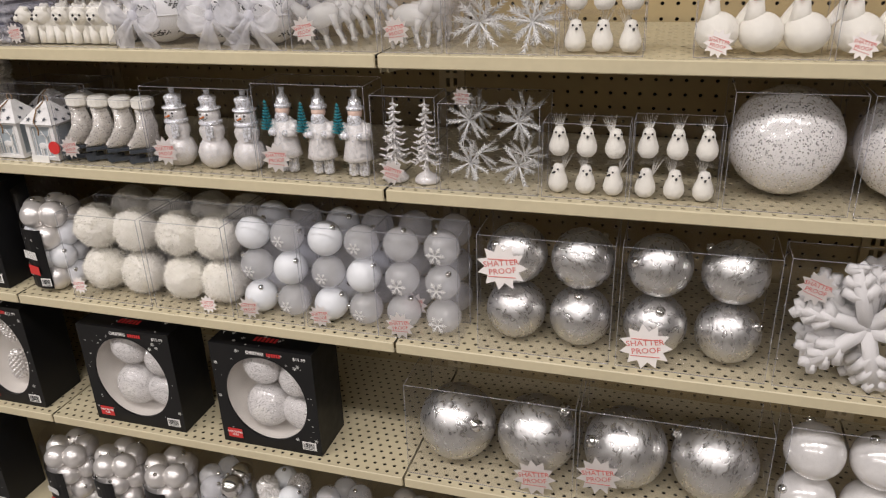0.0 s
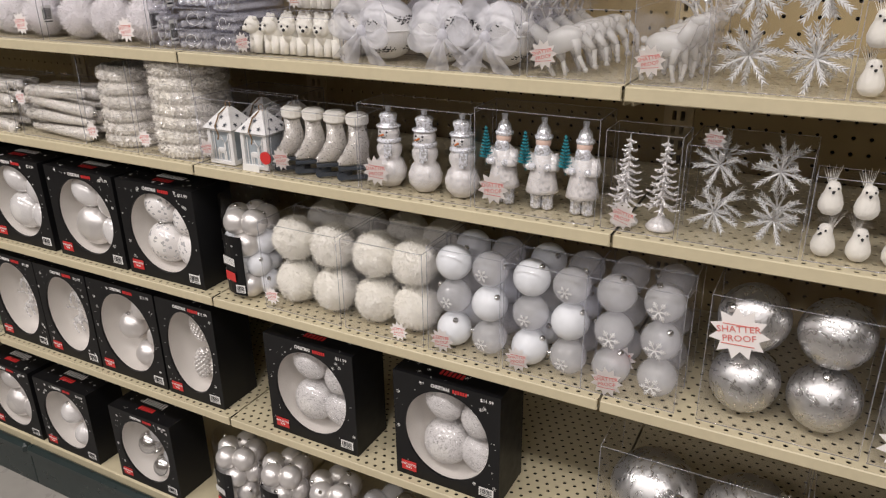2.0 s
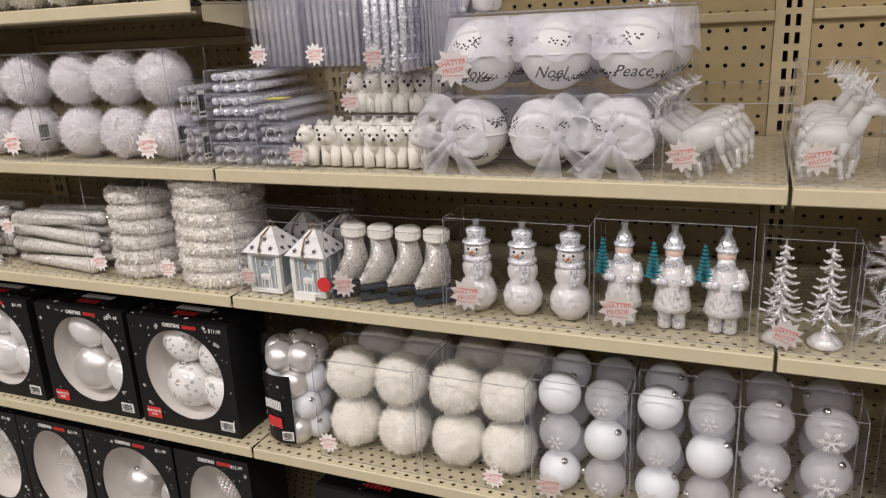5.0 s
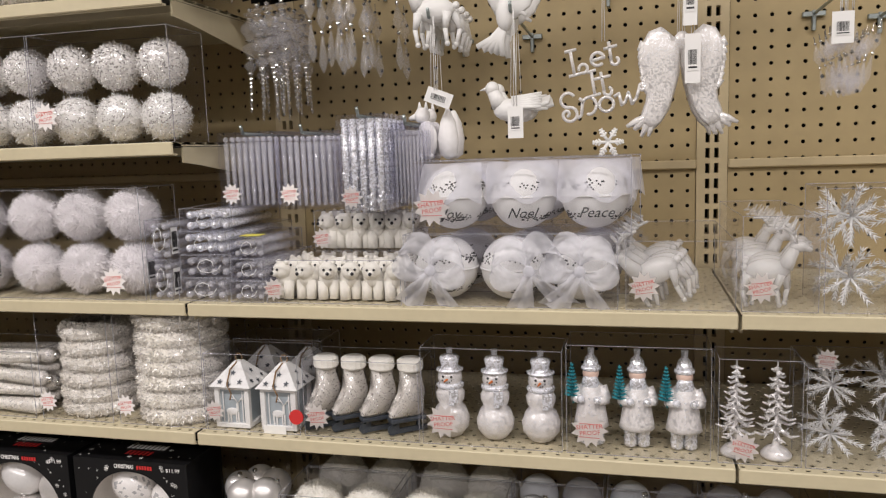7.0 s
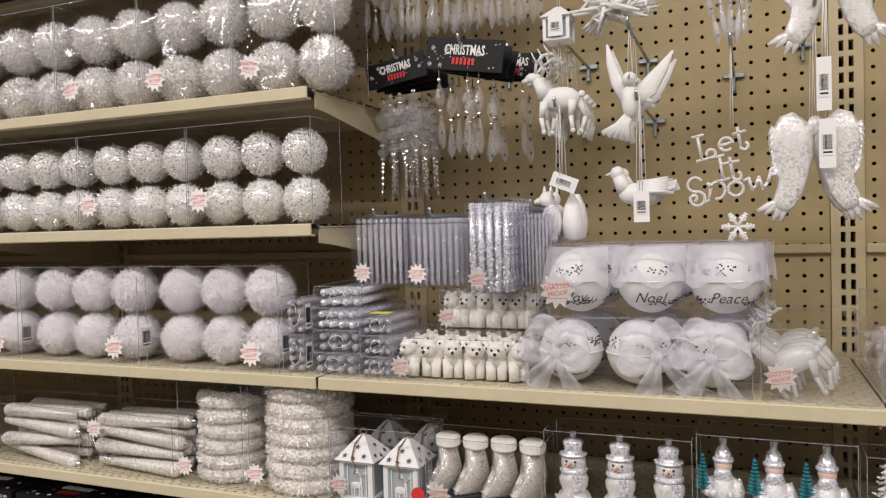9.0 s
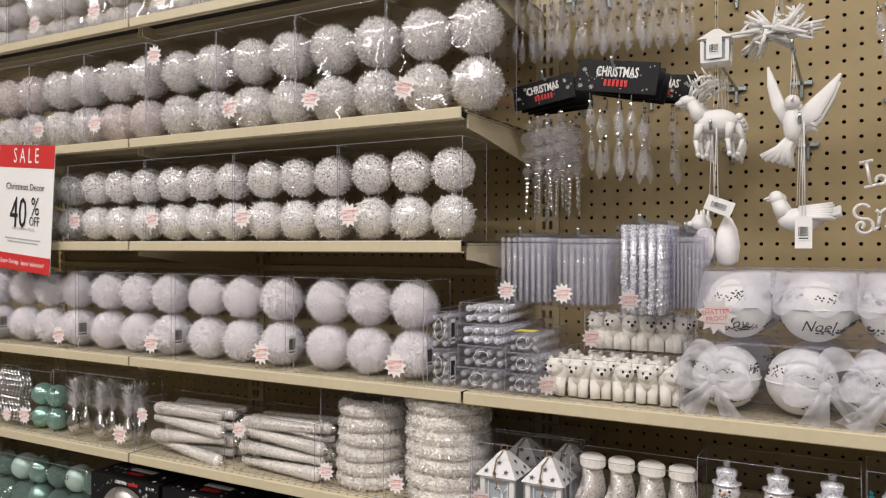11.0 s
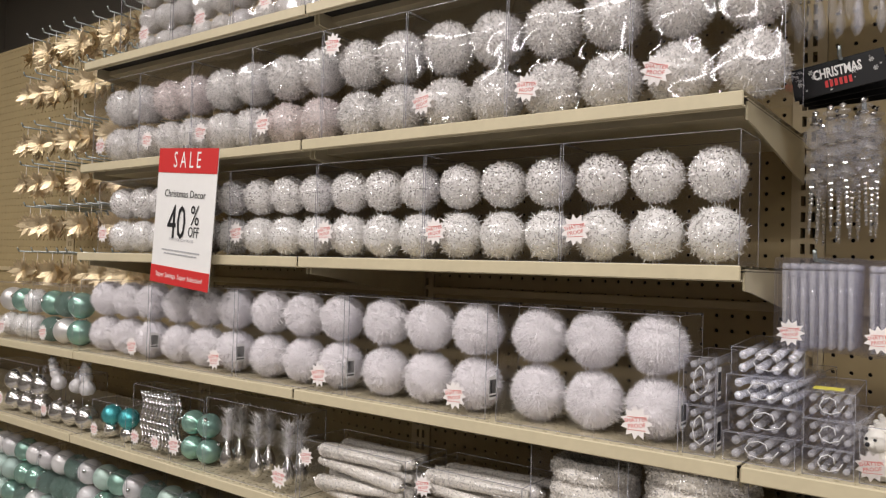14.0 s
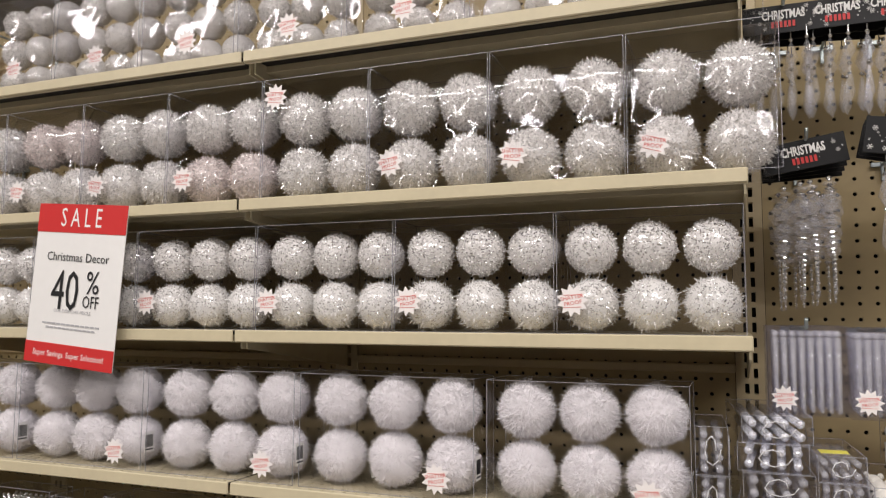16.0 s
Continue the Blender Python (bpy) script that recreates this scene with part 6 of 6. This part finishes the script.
for x, z in ((-0.248, 1.461), (-0.154, 1.451), (-0.564, 1.676)):
    hook(x, z + 0.14, 1.118)
    for k in range(3):
        t = thing("crystal_ornament", x, 1.13 + 0.03 * k, z, "clear faceted crystal cluster ornament on a peg hook", "ornament", "hanging crystal clusters")
        part("crystal", DROP, t, 0, 0, 0.0, s=1.0)
        for a in range(6):
            part("crystal", DROP, t, 0.016 * math.cos(a * 1.05), 0.012 * math.sin(a * 1.05), 0.012 - 0.01 * (a % 2), ry=12 * math.cos(a * 1.05), s=0.75)
        strings(t, 0.11, 0.144, 0.001)
t = thing("tag_card", -0.264, 1.11, 1.526, "grey barcode tag by the crystal cluster", "price tag")
tag(t, 0, 0, 0, 0.026, 0.04)
strings(t, 0.04, 0.08, 0.002)
# antler cluster, feather wings and a little white house above
bm = bmesh.new()
g = random.Random(12)
for k in range(26):
    a = g.uniform(0, 6.283)
    p = Vector((g.uniform(-0.025, 0.025), g.uniform(-0.02, 0.02), 0.045))
    e = p + Vector((0.045 * math.cos(a), 0.02 * math.sin(a * 2), 0.035 * math.sin(a)))
    add_rod(bm, p, e, 0.0035, 0.002, 6)
    add_rod(bm, p.lerp(e, 0.6), p.lerp(e, 0.6) + Vector((g.uniform(-0.02, 0.02), 0, g.uniform(-0.018, 0.018))), 0.0028, 0.0012, 6)
ANTL = finish(bm, "antler_cluster", WHITE)
hanging("antler_ornament", ANTL, -0.721, 1.693, 1.871, "white branching antler ornament on a peg hook", "ornament", top=0.07, copies=2)
hanging("wing_ornament", WINGS, -0.439, 1.643, 1.901, "white feathery angel wings ornament on a peg hook", "ornament", top=0.14, s=1.05)
t = thing("house_ornament", -0.806, 1.13, 1.696, "small white house ornament with a barcode tag", "ornament")
part("house", LANT, t, s=(0.65, 0.65, 0.5))
tag(t, 0, -0.024, 0.005, 0.022, 0.03)
strings(t, 0.05, 0.175, 0.002)
hook(-0.806, 1.869, 1.118)

# icicle packs hung in front
bm = bmesh.new()
for i in range(8):
    x = -0.038 + 0.011 * i
    add_rod(bm, (x, 0.006, 0.004), (x, 0.006, 0.1), 0.0025, 0.0042, 7)
    add_ball(bm, (x, 0.006, 0.105), 0.0045, 8)
RODS = finish(bm, "acrylic_rods", ICE)
bm = bmesh.new()
for i in range(5):
    x = -0.026 + 0.013 * i
    for _ in range(60):
        a, r = g.uniform(0, 6.283), g.uniform(0.0012, 0.0026)
        add_ball(bm, (x + 0.0046 * math.cos(a), 0.006 + 0.0046 * math.sin(a), g.uniform(0.004, 0.13)), r, 5)
    add_rod(bm, (x, 0.006, 0.002), (x, 0.006, 0.132), 0.0045, 0.005, 6)
RODS_G = finish(bm, "glitter_rods", SILVERG)
SLV = "clear sleeve of acrylic icicles on a peg hook"
for x, me, w, h, z, y, n, lab in ((-1.096, RODS, 0.096, 0.116, 1.329, 1.075, 5, SLV), (-0.999, RODS, 0.096, 0.116, 1.327, 1.075, 5, SLV), (-0.893, RODS_G, 0.074, 0.138, 1.323, 1.03, 6, "clear sleeve of silver glitter icicles on a peg hook"), (-0.836, RODS, 0.05, 0.12, 1.329, 1.065, 5, SLV)):
    hook(x, z + h - 0.007, y - 0.006)
    for k in range(n):
        t = thing("icicle_sleeve", x, y + 0.022 * k, z, lab, "ornament pack", "hanging icicle sleeves")
        part("sleeve", case_mesh("sleeve", w, 0.015, h, FILM_B), t, label="clear plastic sleeve")
        part("icicles", me, t, s=(w / 0.1 if me is RODS else 1, 1, 1))
        if k == 0 and w > 0.06:
            sticker(t, -w / 2 + 0.02, -0.0015, 0.022, 0.034, -8)

# ---- gold clutter hung on the bay beyond ----
bm = bmesh.new()
g = random.Random(21)
for k in range(16):
    a = 6.2832 * k / 16
    d = Vector((math.cos(a), g.uniform(-0.6, 0.1), math.sin(a)))
    e = d.cross(Vector((0, 1, 0))).normalized() * 0.2
    p = d * 0.5
    f = bm.faces.new([bm.verts.new(q) for q in (Vector((0, 0, 0)), p + e, d, p - e)])
    add_rod(bm, (0, 0, 0), d * 0.95, 0.03, 0.01, 4)
POIN = finish(bm, "gilt_flower", GOLD)
for i in range(54):
    x = -2.76 - 0.075 * (i % 9) + rnd.uniform(-0.02, 0.02)
    z = (2.1, 1.98, 1.82, 1.7, 1.57, 1.43)[i // 9]
    hook(x, z, 1.16)
    t = thing("gilt_ornament", x, 1.175, z - 0.1, "pale gold foil flower ornament hung on a peg hook", "ornament", "hanging gold ornaments")
    part("flower", POIN, t, 0, 0, 0.045, ry=rnd.uniform(0, 90), s=0.042, rz=rnd.uniform(-40, 40))
    part("flower", POIN, t, 0.01, 0.04, 0.035, ry=rnd.uniform(0, 90), s=0.04, rz=rnd.uniform(-40, 40))
    strings(t, 0.045, 0.103, 0.001)
